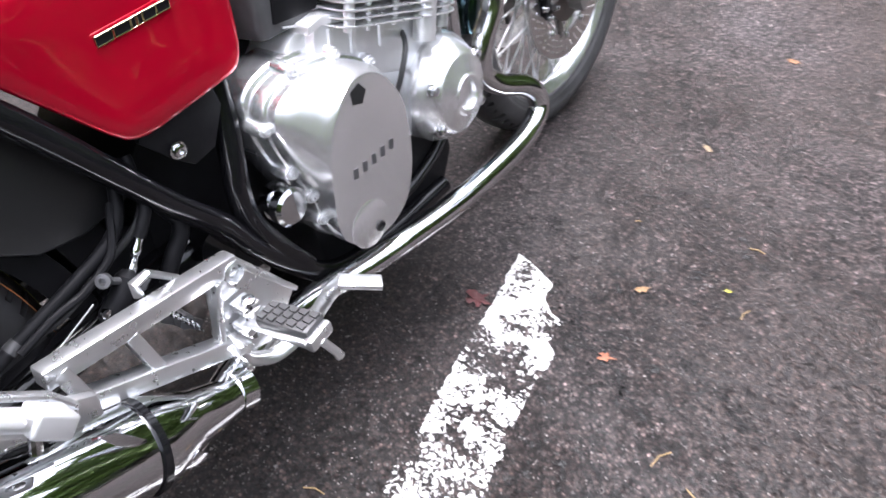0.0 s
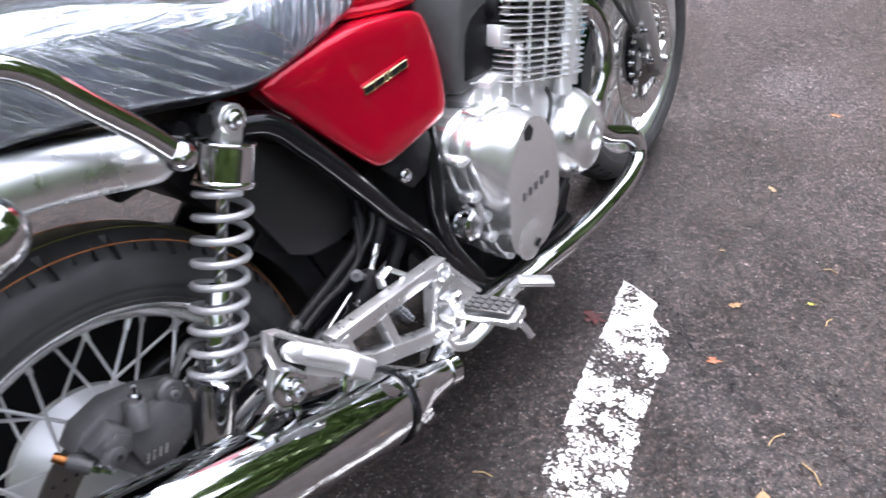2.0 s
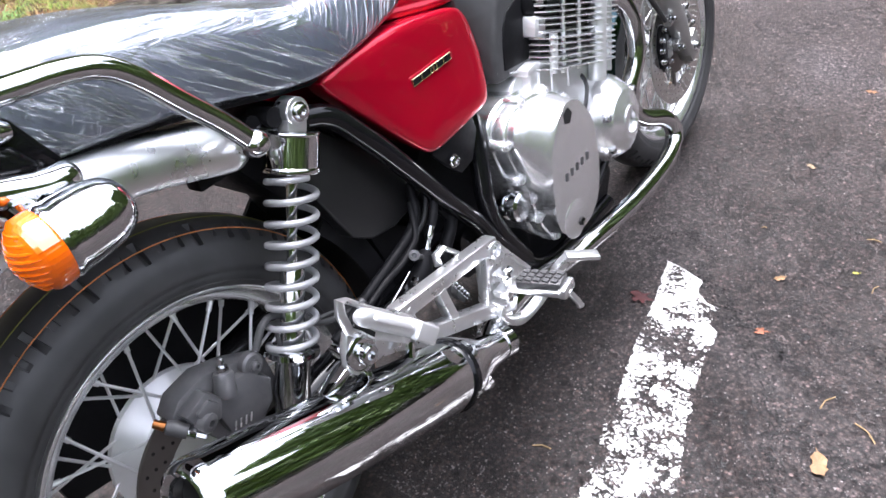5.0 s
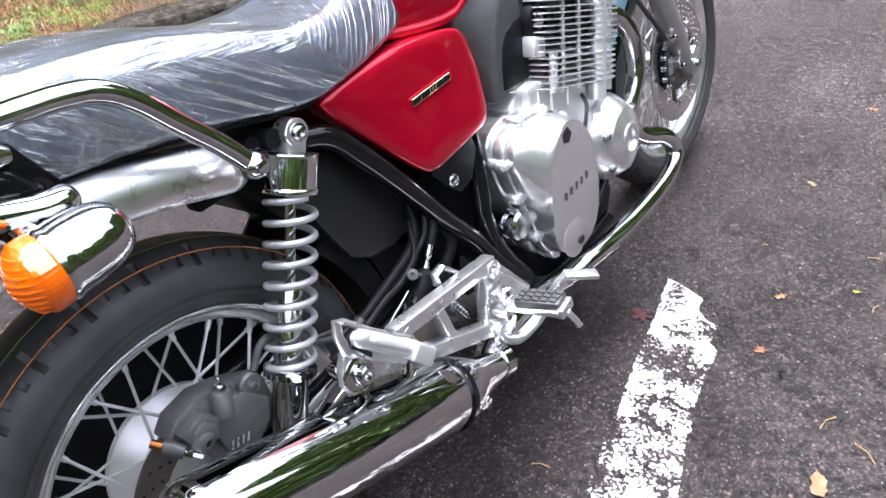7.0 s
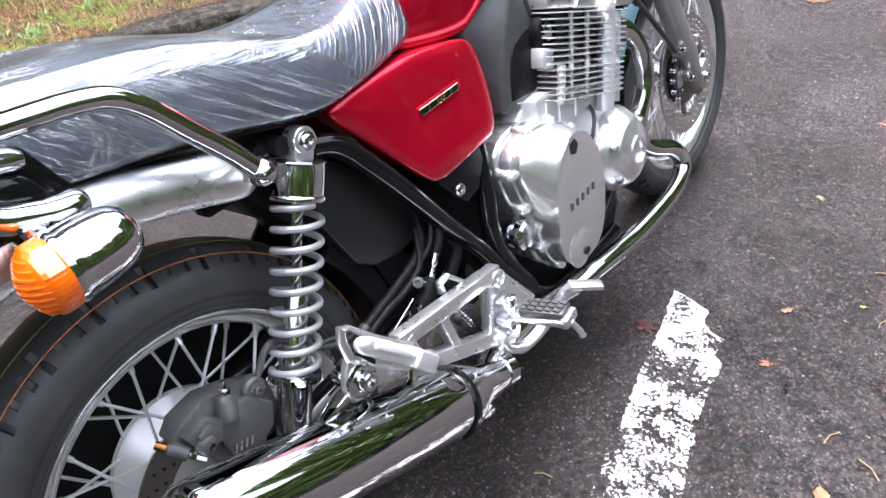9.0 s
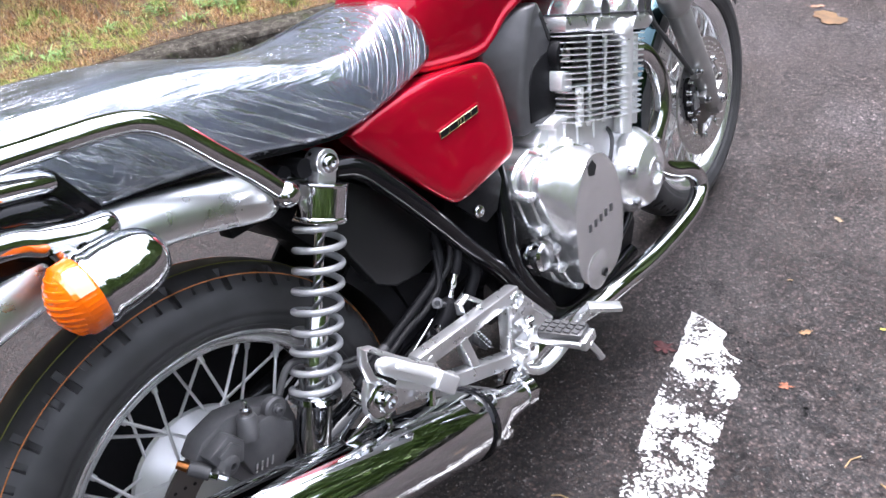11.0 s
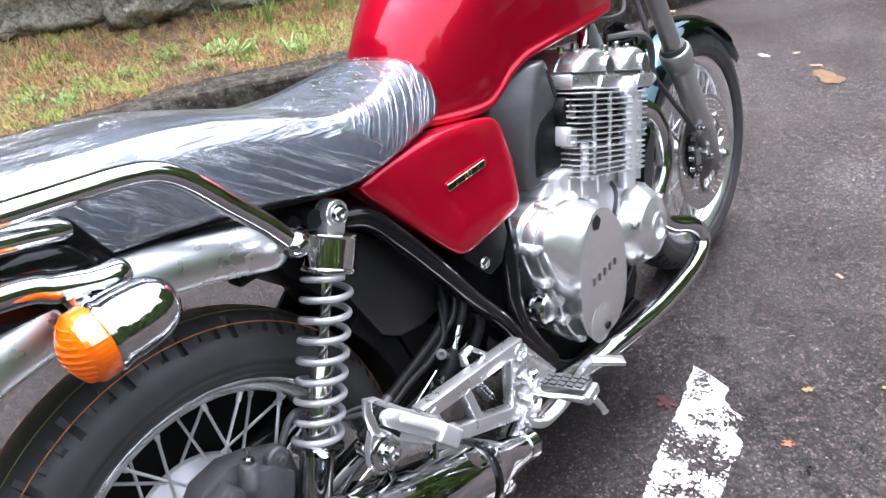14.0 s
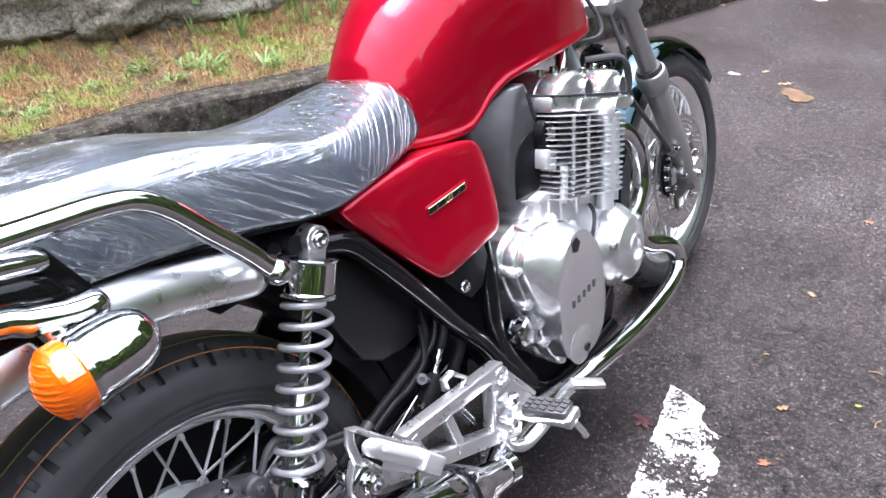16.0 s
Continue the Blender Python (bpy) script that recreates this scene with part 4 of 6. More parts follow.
def fork_leg(sx):
    foot = Vector((sx, 1.486, 0.302))
    slider = part("fork_leg", joined(tube([foot + fdir * t for t in (0.0, 0.06, 0.10, 0.345)], [0.021, 0.024, 0.027, 0.027], 24), tube([foot + fdir * t for t in (0.315, 0.33, 0.345, 0.37, 0.376)], [0.028, 0.034, 0.036, 0.036, 0.031], 24),
                                     box(foot + Vector((0, 0.012, 0.012)), (0.035, 0.06, 0.06), Matrix.Rotation(RAKE, 3, "X"))), FORKGREY, bike, "grey fork leg", bevel=0.004)
    part("dust_seal", tube([foot + fdir * 0.374, foot + fdir * 0.386], [0.031, 0.027], 20), RUBBER, slider)
    part("inner_tube", tube([foot + fdir * 0.37, foot + fdir * 0.72], 0.0205, 24), FORKGREY, slider, "steel inner fork tube")
    part("clamp", tube([foot + fdir * 0.555, foot + fdir * 0.595], 0.036, 24), FORKGREY, slider, "grey lower yoke clamp")
    out = 1 if sx > 0 else -1
    bolt(foot + Vector((out * 0.018, 0.014, 0.01)), 0.010, slider, (out, 0, 0), "axle_bolt", h=0.012)
    bolt(foot + fdir * 0.14 + Vector((out * 0.012, -0.035, -0.005)), 0.007, slider, (out, 0, 0), h=0.014)
    part("caliper_lug", bar(foot + fdir * 0.13, foot + fdir * 0.14 + Vector((out * 0.006, -0.042, -0.01)), 0.018, 0.026), FORKGREY, slider, bevel=0.003)
    part("caliper_lug", bar(foot + fdir * 0.06, foot + fdir * 0.05 + Vector((out * 0.006, -0.045, -0.01)), 0.018, 0.026), FORKGREY, slider, bevel=0.003)
    bolt(foot + fdir * 0.05 + Vector((out * 0.012, -0.042, -0.008)), 0.007, slider, (out, 0, 0), h=0.014)
    cal = part("front_caliper", prism([(1.385, 0.350), (1.396, 0.385), (1.414, 0.398), (1.430, 0.382), (1.438, 0.335), (1.432, 0.285), (1.414, 0.274), (1.394, 0.292)], sx - out * 0.05, sx - out * 0.018), PLASTIC, bike, "dark brake caliper", bevel=0.006)
    part("caliper_half", prism([(1.398, 0.345), (1.405, 0.375), (1.418, 0.378), (1.424, 0.335), (1.418, 0.298), (1.404, 0.305)], sx - out * 0.02, sx - out * 0.008), CALIPER, cal, bevel=0.004)
    for yy, zz in ((1.408, 0.386), (1.410, 0.286), (1.391, 0.366), (1.389, 0.340), (1.391, 0.312), (1.428, 0.300), (1.432, 0.362)):
        bolt((sx - out * 0.018, yy, zz), 0.006, cal, (out, 0, 0), h=0.010)
    for k in range(3):
        part("caliper_fin", bar((sx - out * 0.006, 1.403 + k * 0.0075, 0.318), (sx - out * 0.006, 1.405 + k * 0.0075, 0.360), 0.006, 0.003), SATIN, cal, bevel=0.0008)
    part("pad_pin", tube([(sx - out * 0.045, 1.420, 0.392), (sx - out * 0.010, 1.420, 0.392)], 0.0042, 12), CHROME, cal)
    return slider


fork_leg(0.0975)
fork_leg(-0.0975)
part("lower_yoke", joined(box((0, 1.20, 0.825), (0.2, 0.09, 0.035), Matrix.Rotation(RAKE, 3, "X"))), FORKGREY, bike, "grey lower fork yoke", bevel=0.008)
part("steering_head", tube([(0, 1.195, 0.80), (0, 1.10, 0.99)], 0.034, 20), BLACK, bike, "black steering head")

# front mudguard
rings = []
for i in range(29):
    w = radians(28 + i * 5.2)
    ring = []
    for j in range(13):
        t = (j - 6) / 6
        rr = 0.345 - 0.030 * abs(t) ** 2.4
        k = 0.066 * (1 if 3 < i < 25 else 0.9)
        if i == 0:
            k = 0.045
        ring.append((t * k, FX.y + math.cos(w) * rr, FX.z + math.sin(w) * rr))
    rings.append(ring + [(x, y - (y - FX.y) * 0.008, zz - (zz - FX.z) * 0.008) for x, y, zz in ring[::-1]])
part("front_mudguard", loft(rings), BLUEGREY, bike, "chrome front mudguard, dark reflections put into its colour", angle=60)

# engine block, leaning ahead
TILT = radians(15)
ct, st_ = math.cos(TILT), math.sin(TILT)


def en(a, b):
    """Along the fins (ahead) and up the cylinders, to (y, z)."""
    return 0.86 + a * ct + b * st_, 0.50 - a * st_ + b * ct


def en3(x, a, b):
    return Vector((x, *en(a, b)))


crank = part("crankcase", prism([(0.665, 0.47), (0.665, 0.545), (0.70, 0.575), en(-0.135, 0.06), en(0.115, 0.045), (1.0, 0.40), (0.985, 0.335), (0.90, 0.325), (0.70, 0.325), (0.66, 0.34)], -0.17, 0.15), CAST, bike, "cast aluminium crankcase", bevel=0.012)
part("upper_case", prism([en(-0.150, -0.03), en(-0.150, 0.040), en(-0.14, 0.048), en(0.112, 0.048), en(0.118, 0.0), en(0.08, -0.05)], -0.18, 0.166), CAST, crank, "smooth upper crankcase", bevel=0.008)
for a in (-0.125, -0.085, -0.03):
    part("case_rib", bar(en3(0.166, a, 0.040), en3(0.166, a + 0.004, 0.0), 0.008, 0.007), CAST, crank, bevel=0.003)
part("case_flange", prism([en(-0.165, 0.036), en(-0.165, 0.048), en(-0.14, 0.058), en(0.11, 0.05), en(0.11, 0.038), en(-0.14, 0.046)], -0.185, 0.172), CAST, crank, bevel=0.002)
# Barrel takes dark caliper paint: shade between the fins is put into its colour.
barrel = part("cylinder_block", prism([en(-0.105, 0.02), en(-0.105, 0.192), en(0.118, 0.192), en(0.118, 0.02)], -0.17, 0.158), CALIPER, bike, "finned air-cooled cylinder block", bevel=0.008)
FIN = [(-0.19, -0.136), (0.182, -0.136), (0.194, -0.130), (0.199, -0.114), (0.199, 0.060), (0.196, 0.092), (0.188, 0.116), (0.172, 0.134), (0.150, 0.142), (-0.19, 0.142)]


def fin(b, grow):
    """A thin plate round the cylinders, falling a little towards the front."""
    n = len(FIN)
    verts = [en3(x, a * grow, b - 0.045 * a + h) for h in (-0.0010, 0.0010) for x, a in FIN]
    faces = [(k, (k + 1) % n, n + (k + 1) % n, n + k) for k in range(n)] + [tuple(range(n))[::-1], tuple(range(n, 2 * n))]
    part("fin", (verts, faces), FINS, barrel)


for k in range(8):
    fin(0.1825 - k * 0.0101, 1.02 - 0.004 * k)
for k in range(6):
    fin(0.0885 - k * 0.0101, 0.95)
for a, x, r, b0, b1 in ((-0.066, 0.180, 0.0045, 0.03, 0.187), (-0.013, 0.180, 0.0045, 0.03, 0.184), (0.049, 0.183, 0.0165, 0.0, 0.182), (0.099, 0.176, 0.0085, 0.01, 0.175), (-0.110, 0.188, 0.0075, 0.036, 0.102)):
    part("stud_boss", tube([en3(x, a, b0), en3(x, a, b1)], r, 18), CAST, barrel, "cast stud boss")
part("gasket_band", prism([en(-0.136, 0.1035), en(-0.136, 0.1075), en(0.125, 0.0945), en(0.125, 0.0905)], -0.185, 0.184), CAST, barrel, "band between the two fin sets", bevel=0.002)
part("intake_block", prism([en(-0.146, 0.099), en(-0.146, 0.133), en(-0.112, 0.130), en(-0.112, 0.094)], 0.12, 0.176), CAST, barrel, "square cast boss", bevel=0.004)
part("boss_dome", lathe([(0.023, -0.03), (0.023, 0.0), (0.020, 0.010), (0.012, 0.016), (0.001, 0.018)], en3(0.184, 0.040, 0.186), n=28), CAST, barrel, angle=60)
for k in range(3):
    part("rear_fin", prism([en(-0.185, 0.045 + k * 0.018), en(-0.185, 0.0475 + k * 0.018), en(-0.125, 0.0445 + k * 0.018), en(-0.125, 0.042 + k * 0.018)], 0.0, 0.150), FINS, barrel)

head = part("cylinder_head", prism([en(-0.138, 0.194), en(-0.138, 0.2215), en(0.150, 0.214), en(0.158, 0.205), en(0.150, 0.183), en(0.0, 0.190)], -0.185, 0.181), SATIN, bike, "cast aluminium cylinder head", bevel=0.007)
part("head_step", prism([en(-0.06, 0.19), en(-0.05, 0.215), en(0.02, 0.213), en(0.03, 0.187)], 0.17, 0.188), SATIN, head, bevel=0.006)
part("head_step", prism([en(0.075, 0.185), en(0.085, 0.211), en(0.14, 0.209), en(0.145, 0.184)], 0.17, 0.187), SATIN, head, bevel=0.006)
for a, wide, pa in ((-0.052, 1.65, -0.0124), (0.095, 1.45, 0.1190)):
    prof = [(0.02, 0.0), (0.030, 0.002), (0.033, 0.012), (0.033, 0.12), (0.0345, 0.122), (0.0345, 0.128), (0.033, 0.13), (0.033, 0.30), (0.0345, 0.302), (0.0345, 0.310), (0.033, 0.312), (0.033, 0.345), (0.031, 0.354), (0.026, 0.359), (0.012, 0.361)]
    part("cam_cover", lathe(prof, en3(-0.187, a, 0.2265), n=48, shape=lambda w, k=wide: (k, 0.98)), COVER, head, "silver cam cover")
    part("cam_end_cap", lathe([(0.0185, -0.012), (0.0185, 0.006), (0.0172, 0.008), (0.0155, 0.007), (0.0150, 0.003), (0.001, 0.003)], en3(0.173, pa, 0.2235), n=32, shape=lambda w: (0.85, 1.35)), ALU, head, "round cam end plug")
    part("plug_face", lathe([(0.0150, 0), (0.0150, 0.0012), (0.001, 0.0012)], en3(0.1765, pa, 0.2235), n=32, shape=lambda w: (0.85, 1.35)), CALIPER, head, "dark plug face")
    for s_ in (-0.045, 0.0, 0.04):
        bolt(en3(0.13, a + s_, 0.2585 - abs(s_) * 0.12), 0.0075, head, (0, st_, ct), "cover_bolt", h=0.012)
part("cover_gasket", prism([en(-0.135, 0.2215), en(-0.135, 0.2235), en(0.150, 0.2165), en(0.150, 0.2140)], -0.1832, 0.1832), CALIPER, head, "dark cam cover gasket")
part("breather_stub", joined(tube([en3(0.10, 0.02, 0.25), en3(0.10, 0.025, 0.28), en3(0.09, 0.035, 0.30)], 0.012, 14)), CHROME, head)
part("front_boss", tube([en3(0.17, 0.12, 0.20), en3(0.17, 0.165, 0.198)], 0.010, 14), CAST, head)

# right engine cover: stepped barrel with flat polished face


COVER_OUT = [(0.838, 0.40), (0.835, 0.45), (0.805, 0.505), (0.755, 0.543), (0.70, 0.560), (0.65, 0.560), (0.612, 0.545), (0.600, 0.515), (0.605, 0.475), (0.622, 0.425), (0.640, 0.38), (0.652, 0.325), (0.675, 0.28), (0.72, 0.258), (0.775, 0.265), (0.815, 0.30), (0.833, 0.35)]
COVER_FLAT = [(0.800, 0.40), (0.800, 0.45), (0.785, 0.49), (0.755, 0.525), (0.715, 0.533), (0.680, 0.51), (0.655, 0.475), (0.643, 0.43), (0.638, 0.39), (0.634, 0.36), (0.640, 0.325), (0.665, 0.298), (0.70, 0.287), (0.745, 0.292), (0.775, 0.315), (0.793, 0.355)]


def outline(poly, count=90):
    """Distances from the cover's middle to a rounded outline."""
    c = Vector((0.715, 0.405, 0))
    loop = spline([Vector((y, zz, 0)) for y, zz in poly + poly[:2]], 8)
    ang = [math.atan2(p.y - c.y, p.x - c.x) for p in loop]
    dist = [(p - c).length for p in loop]
    order = sorted(zip(ang, dist))
    grid = [-math.pi + 2 * math.pi * j / count for j in range(count)]
    return np.interp(grid, [q[0] for q in order], [q[1] for q in order], period=2 * math.pi), grid


d_out, grid = outline(COVER_OUT)
d_flat, grid = outline(COVER_FLAT)
rings = []
for k, t, h in ((1.0, 0, 0.10), (1.0, 0, 0.146), (0.985, 0, 0.150), (0.95, 0, 0.152), (0.95, 0, 0.174), (0.94, 0, 0.177), (0.915, 0, 0.179), (0.912, 0, 0.192), (0.905, 0.08, 0.199), (0.905, 0.3, 0.208), (0.91, 0.55, 0.2165), (0.93, 0.8, 0.2245), (0.97, 1, 0.2300), (0.94, 1, 0.2308), (0.5, 1, 0.2315), (0.1, 1, 0.2318)):
    rings.append([(h, 0.715 + math.cos(w) * (o + (f - o) * t) * k, 0.405 + math.sin(w) * (o + (f - o) * t) * k) for o, f, w in zip(d_out, d_flat, grid)])
cover = part("clutch_cover", loft(rings), COVER, bike, "polished aluminium clutch cover", angle=30)
for deg in (8, 50, 80, 108, 138, 165, 200, 228, 262, 300, 335):
    rr = np.interp(radians(deg if deg <= 180 else deg - 360), grid, d_out, period=2 * math.pi) * 0.955
    yy, zz = 0.715 + math.cos(radians(deg)) * rr, 0.405 + math.sin(radians(deg)) * rr
    part("bolt_boss", lathe([(0.0105, 0), (0.0095, 0.026), (0.0085, 0.0275), (0.0080, 0.028)], (0.150, yy, zz), n=20), COVER, cover)
    bolt((0.178, yy, zz), 0.0058, cover, h=0.007, mat=CAST)
for yy, zz in ((0.600, 0.512), (0.612, 0.468)):
    part("rim_window", box((0.128, yy, zz), (0.022, 0.006, 0.024)), CALIPER, cover, bevel=0.001)
part("sight_recess", joined(lathe([(0.015, 0.0), (0.015, 0.0004), (0.002, 0.0006)], (0.2312, 0.716, 0.509), n=5), ), VOID, cover, "dark triangular recess")
part("drain_plate", lathe([(0.036, 0), (0.036, 0.0015), (0.034, 0.0025), (0.001, 0.0025)], (0.2300, 0.690, 0.322), n=40), COVER, cover, "round lower cover plate")
part("plate_screw", lathe([(0.008, 0), (0.008, 0.002), (0.006, 0.003), (0.005, 0.0), (0.001, 0.0)], (0.2325, 0.706, 0.308), n=16), VOID, cover)
for k in range(5):
    c = Vector((0.2322, 0.684 + k * 0.0180, 0.410 + k * 0.001))
    part("mark_bar", bar(c + Vector((0, -0.001, -0.007)), c + Vector((0, 0.001, 0.007)), 0.0012, 0.0075), CALIPER, cover)

PL = (0.945, 0.388)
pulser = part("pulser_cover", lathe([(0.088, 0.09), (0.090, 0.13), (0.089, 0.150), (0.0875, 0.170), (0.085, 0.178), (0.066, 0.2075), (0.061, 0.2120), (0.034, 0.2215), (0.031, 0.2245), (0.025, 0.2245), (0.022, 0.2215), (0.020, 0.216), (0.001, 0.216)], (0, *PL), n=64, shape=lambda w: (0.88, 1.0)), COVER, bike, "polished crankshaft end cover", angle=22)
for w in (35, 155, 215, 325):
    bolt((0.198, PL[0] + math.cos(radians(w)) * 0.062, PL[1] + math.sin(radians(w)) * 0.070), 0.008, pulser, h=0.012)
part("lead_wire", tube(spline([(0.17, 0.84, 0.42), (0.19, 0.845, 0.47), (0.18, 0.87, 0.50), (0.14, 0.90, 0.51)], 6), 0.004, 10), RUBBER, pulser, "black lead wire")
part("front_case", lathe([(0.10, 0.02), (0.10, 0.12), (0.09, 0.13), (0.02, 0.13)], (0, 0.90, 0.37), n=48), CAST, crank)
part("oil_filler", joined(lathe([(0.026, 0), (0.026, 0.012), (0.020, 0.014), (0.020, 0.02), (0.027, 0.022), (0.027, 0.036), (0.022, 0.04), (0.001, 0.04)], (0.150, 0.605, 0.392), n=32)), CHROME, crank, "round chrome-edged filler cap")

# air-box side and intake
AIR = [(0.585, 0.650, 0.668, 0.752), (0.60, 0.648, 0.668, 0.758), (0.65, 0.645, 0.674, 0.772), (0.70, 0.638, 0.692, 0.780), (0.735, 0.640, 0.712, 0.777), (0.765, 0.668, 0.730, 0.767), (0.782, 0.70, 0.740, 0.760)]
rings = [[(-0.14, yr, zz), (0.088, yr, zz), (0.102, yr + 0.005, zz), (0.142, yd - 0.006, zz), (0.148, yd + 0.002, zz), (0.150, yf - 0.012, zz), (0.146, yf, zz), (-0.14, yf, zz)] for zz, yr, yd, yf in AIR]
airbox = part("airbox_cover", loft(rings), GREYPLASTIC, bike, "dark grey plastic air-box cover", bevel=0.005, segments=3, angle=28)
part("intake_boot", lathe([(0.026, -0.03), (0.029, -0.02), (0.029, 0.008), (0.027, 0.012), (0.020, 0.013), (0.017, 0.009)], (0.156, 0.784, 0.684), n=32), PLASTIC, airbox, "black rubber intake boot")
part("airbox_slot", bar((0.1495, 0.770, 0.715), (0.1485, 0.757, 0.765), 0.004, 0.008), VOID, airbox, "dark slot along the cover edge")
part("duct_panel", prism([(0.772, 0.700), (0.738, 0.698), (0.712, 0.688), (0.697, 0.668), (0.688, 0.640), (0.680, 0.600), (0.752, 0.592), (0.772, 0.622)], 0.140, 0.1515), PLASTIC, airbox, "black recessed duct panel", bevel=0.004)
part("boot_cap", lathe([(0.014, 0), (0.013, 0.005), (0.001, 0.006)], (0.166, 0.782, 0.685), n=24, shape=lambda w: (0.9, 1.2)), CHROME, airbox)

# fuel tank
TANK = [(0.497, 0.760, 0.840, 0.050, 0.0), (0.503, 0.752, 0.868, 0.066, 0.0), (0.516, 0.748, 0.896, 0.079, 0.0), (0.545, 0.744, 0.928, 0.0945, 0.03), (0.580, 0.739, 0.958, 0.1055, 0.10), (0.616, 0.736, 0.980, 0.1140, 0.18), (0.642, 0.738, 0.992, 0.1190, 0.24), (0.665, 0.754, 1.000, 0.125, 0.33), (0.69, 0.773, 1.008, 0.129, 0.33), (0.73, 0.789, 1.018, 0.136, 0.34), (0.80, 0.796, 1.030, 0.148, 0.34), (0.88, 0.797, 1.034, 0.151, 0.33), (0.95, 0.796, 1.027, 0.144, 0.32), (1.02, 0.793, 1.005, 0.126, 0.28), (1.07, 0.805, 0.98, 0.100, 0.2), (1.09, 0.85, 0.94, 0.05, 0.1)]


def tank_ring(y, zb, zt, w, low):
    """Rolled seam at the foot, a near upright flank and a rounded shoulder."""
    lip = min(0.0022, w * 0.04)
    ring = [(w * 0.5, zb), (w * 0.9, zb), (w + lip * 0.3, zb + 0.001), (w + lip, zb + 0.005), (w + lip, zb + 0.010), (w + lip * 0.2, zb + 0.014), (w - lip * 1.3, zb + 0.0165), (w - lip, zb + 0.022)]
    z0 = zb + 0.026 + low * (zt - zb - 0.026)
    ring += [(w - lip * (1 - k) * 0.8, zb + 0.026 + (z0 - zb - 0.026) * k) for k in (0.1, 0.5)]
    for k in range(15):
        a = radians(90) * k / 15
        square = 0.56 + 0.30 * min(1.0, max(0.0, (0.66 - y) / 0.12))
        ring.append((w * math.cos(a) ** square, z0 + (zt - z0) * math.sin(a) ** (square + 0.10)))
    return [(x, y, zz) for x, zz in ring] + [(0, y, zt)] + [(-x, y, zz) for x, zz in ring[::-1]]


rings = [tank_ring(*q) for q in np.array([np.interp(np.linspace(0, 15, 91), range(16), [r[k] for r in TANK]) for k in range(5)]).T]
tank = part("fuel_tank", loft(rings), RED, bike, "glossy candy red fuel tank", angle=60)
tank.modifiers.new("smooth", "SMOOTH").iterations = 4

# side covers with badge
SIDE = [(0.318, 0.733), (0.335, 0.748), (0.48, 0.757), (0.60, 0.738), (0.628, 0.728), (0.642, 0.706), (0.653, 0.65), (0.652, 0.585), (0.642, 0.560), (0.61, 0.555), (0.515, 0.545), (0.492, 0.548), (0.475, 0.557)]


def side_cover(sx):
    rings = []
    cy, cz = 0.515, 0.66
    for x, k in ((0.085, 0.965), (0.110, 0.992), (0.118, 0.999), (0.1215, 1.0), (0.1245, 0.997), (0.127, 0.988), (0.129, 0.972), (0.1312, 0.93), (0.134, 0.80), (0.1365, 0.5), (0.1375, 0.2)):
        dense = []
        for i in range(len(SIDE)):
            a, b = SIDE[i], SIDE[(i + 1) % len(SIDE)]
            for t in (0, 0.34, 0.67):
                dense.append((a[0] + (b[0] - a[0]) * t, a[1] + (b[1] - a[1]) * t))
        ring = []
        for i in range(len(dense)):
            p, q, r = dense[i - 1], dense[i], dense[(i + 1) % len(dense)]
            y, zz = (p[0] + 2 * q[0] + r[0]) / 4, (p[1] + 2 * q[1] + r[1]) / 4
            yy, z2 = cy + (y - cy) * k, cz + (zz - cz) * k
            swell = 0.002 + 0.026 * min(1.0, max(0.0, (0.73 - z2) / 0.17)) ** 1.5
            ring.append((sx * (x + swell), yy - 1.03 * swell, z2 + 0.68 * swell))
        rings.append(ring)
    return part("side_cover", loft(rings), RED, bike, "glossy red side cover with small badge", angle=60)


cover_r = side_cover(1)
side_cover(-1)
BADGE = [(y - 0.0075, z + 0.005) for y, z in ((0.470, 0.668), (0.474, 0.679), (0.573, 0.683), (0.578, 0.680), (0.574, 0.667), (0.570, 0.664), (0.474, 0.662))]
plate = part("badge", prism(BADGE, 0.136, 0.1445), RED, cover_r, "small badge of dark gold-edged blocks", bevel=0.001)
for k, wd in ((0, 0.0200), (1, 0.0195), (2, 0.0055), (3, 0.0055), (4, 0.0160), (5, 0.0160)):
    y0 = 0.4675 + (0, 0.022, 0.043, 0.051, 0.058, 0.0755)[k]
    zc = 0.676 + 0.04 * (y0 - 0.4675)
    pts = [(0.1470, y0, zc - 0.0055), (0.1470, y0 + wd, zc - 0.0050), (0.1470, y0 + wd + 0.001, zc + 0.0055), (0.1470, y0 + 0.001, zc + 0.005)]
    block = part("badge_block", loft([[Vector((0.140, y, zz)) for x, y, zz in pts], [Vector((0.1464, y, zz)) for x, y, zz in pts]]), PLASTIC, plate)
    part("badge_rim", tube([Vector(p) for p in pts], 0.0010, 6, closed=True), BADGEGOLD, block)

# seat and the clear wrapping over it
SEATROWS = [(-0.34, 0.865, 0.93, 0.09), (-0.32, 0.84, 0.945, 0.115), (-0.25, 0.835, 0.953, 0.130), (-0.12, 0.828, 0.936, 0.135), (-0.02, 0.818, 0.926, 0.137), (0.08, 0.803, 0.915, 0.138), (0.16, 0.787, 0.898, 0.140), (0.24, 0.766, 0.872, 0.142), (0.31, 0.752, 0.850, 0.143), (0.38, 0.757, 0.844, 0.138), (0.44, 0.762, 0.853, 0.128), (0.50, 0.768, 0.862, 0.114), (0.525, 0.775, 0.858, 0.105), (0.545, 0.79, 0.845, 0.085), (0.552, 0.80, 0.83, 0.045)]


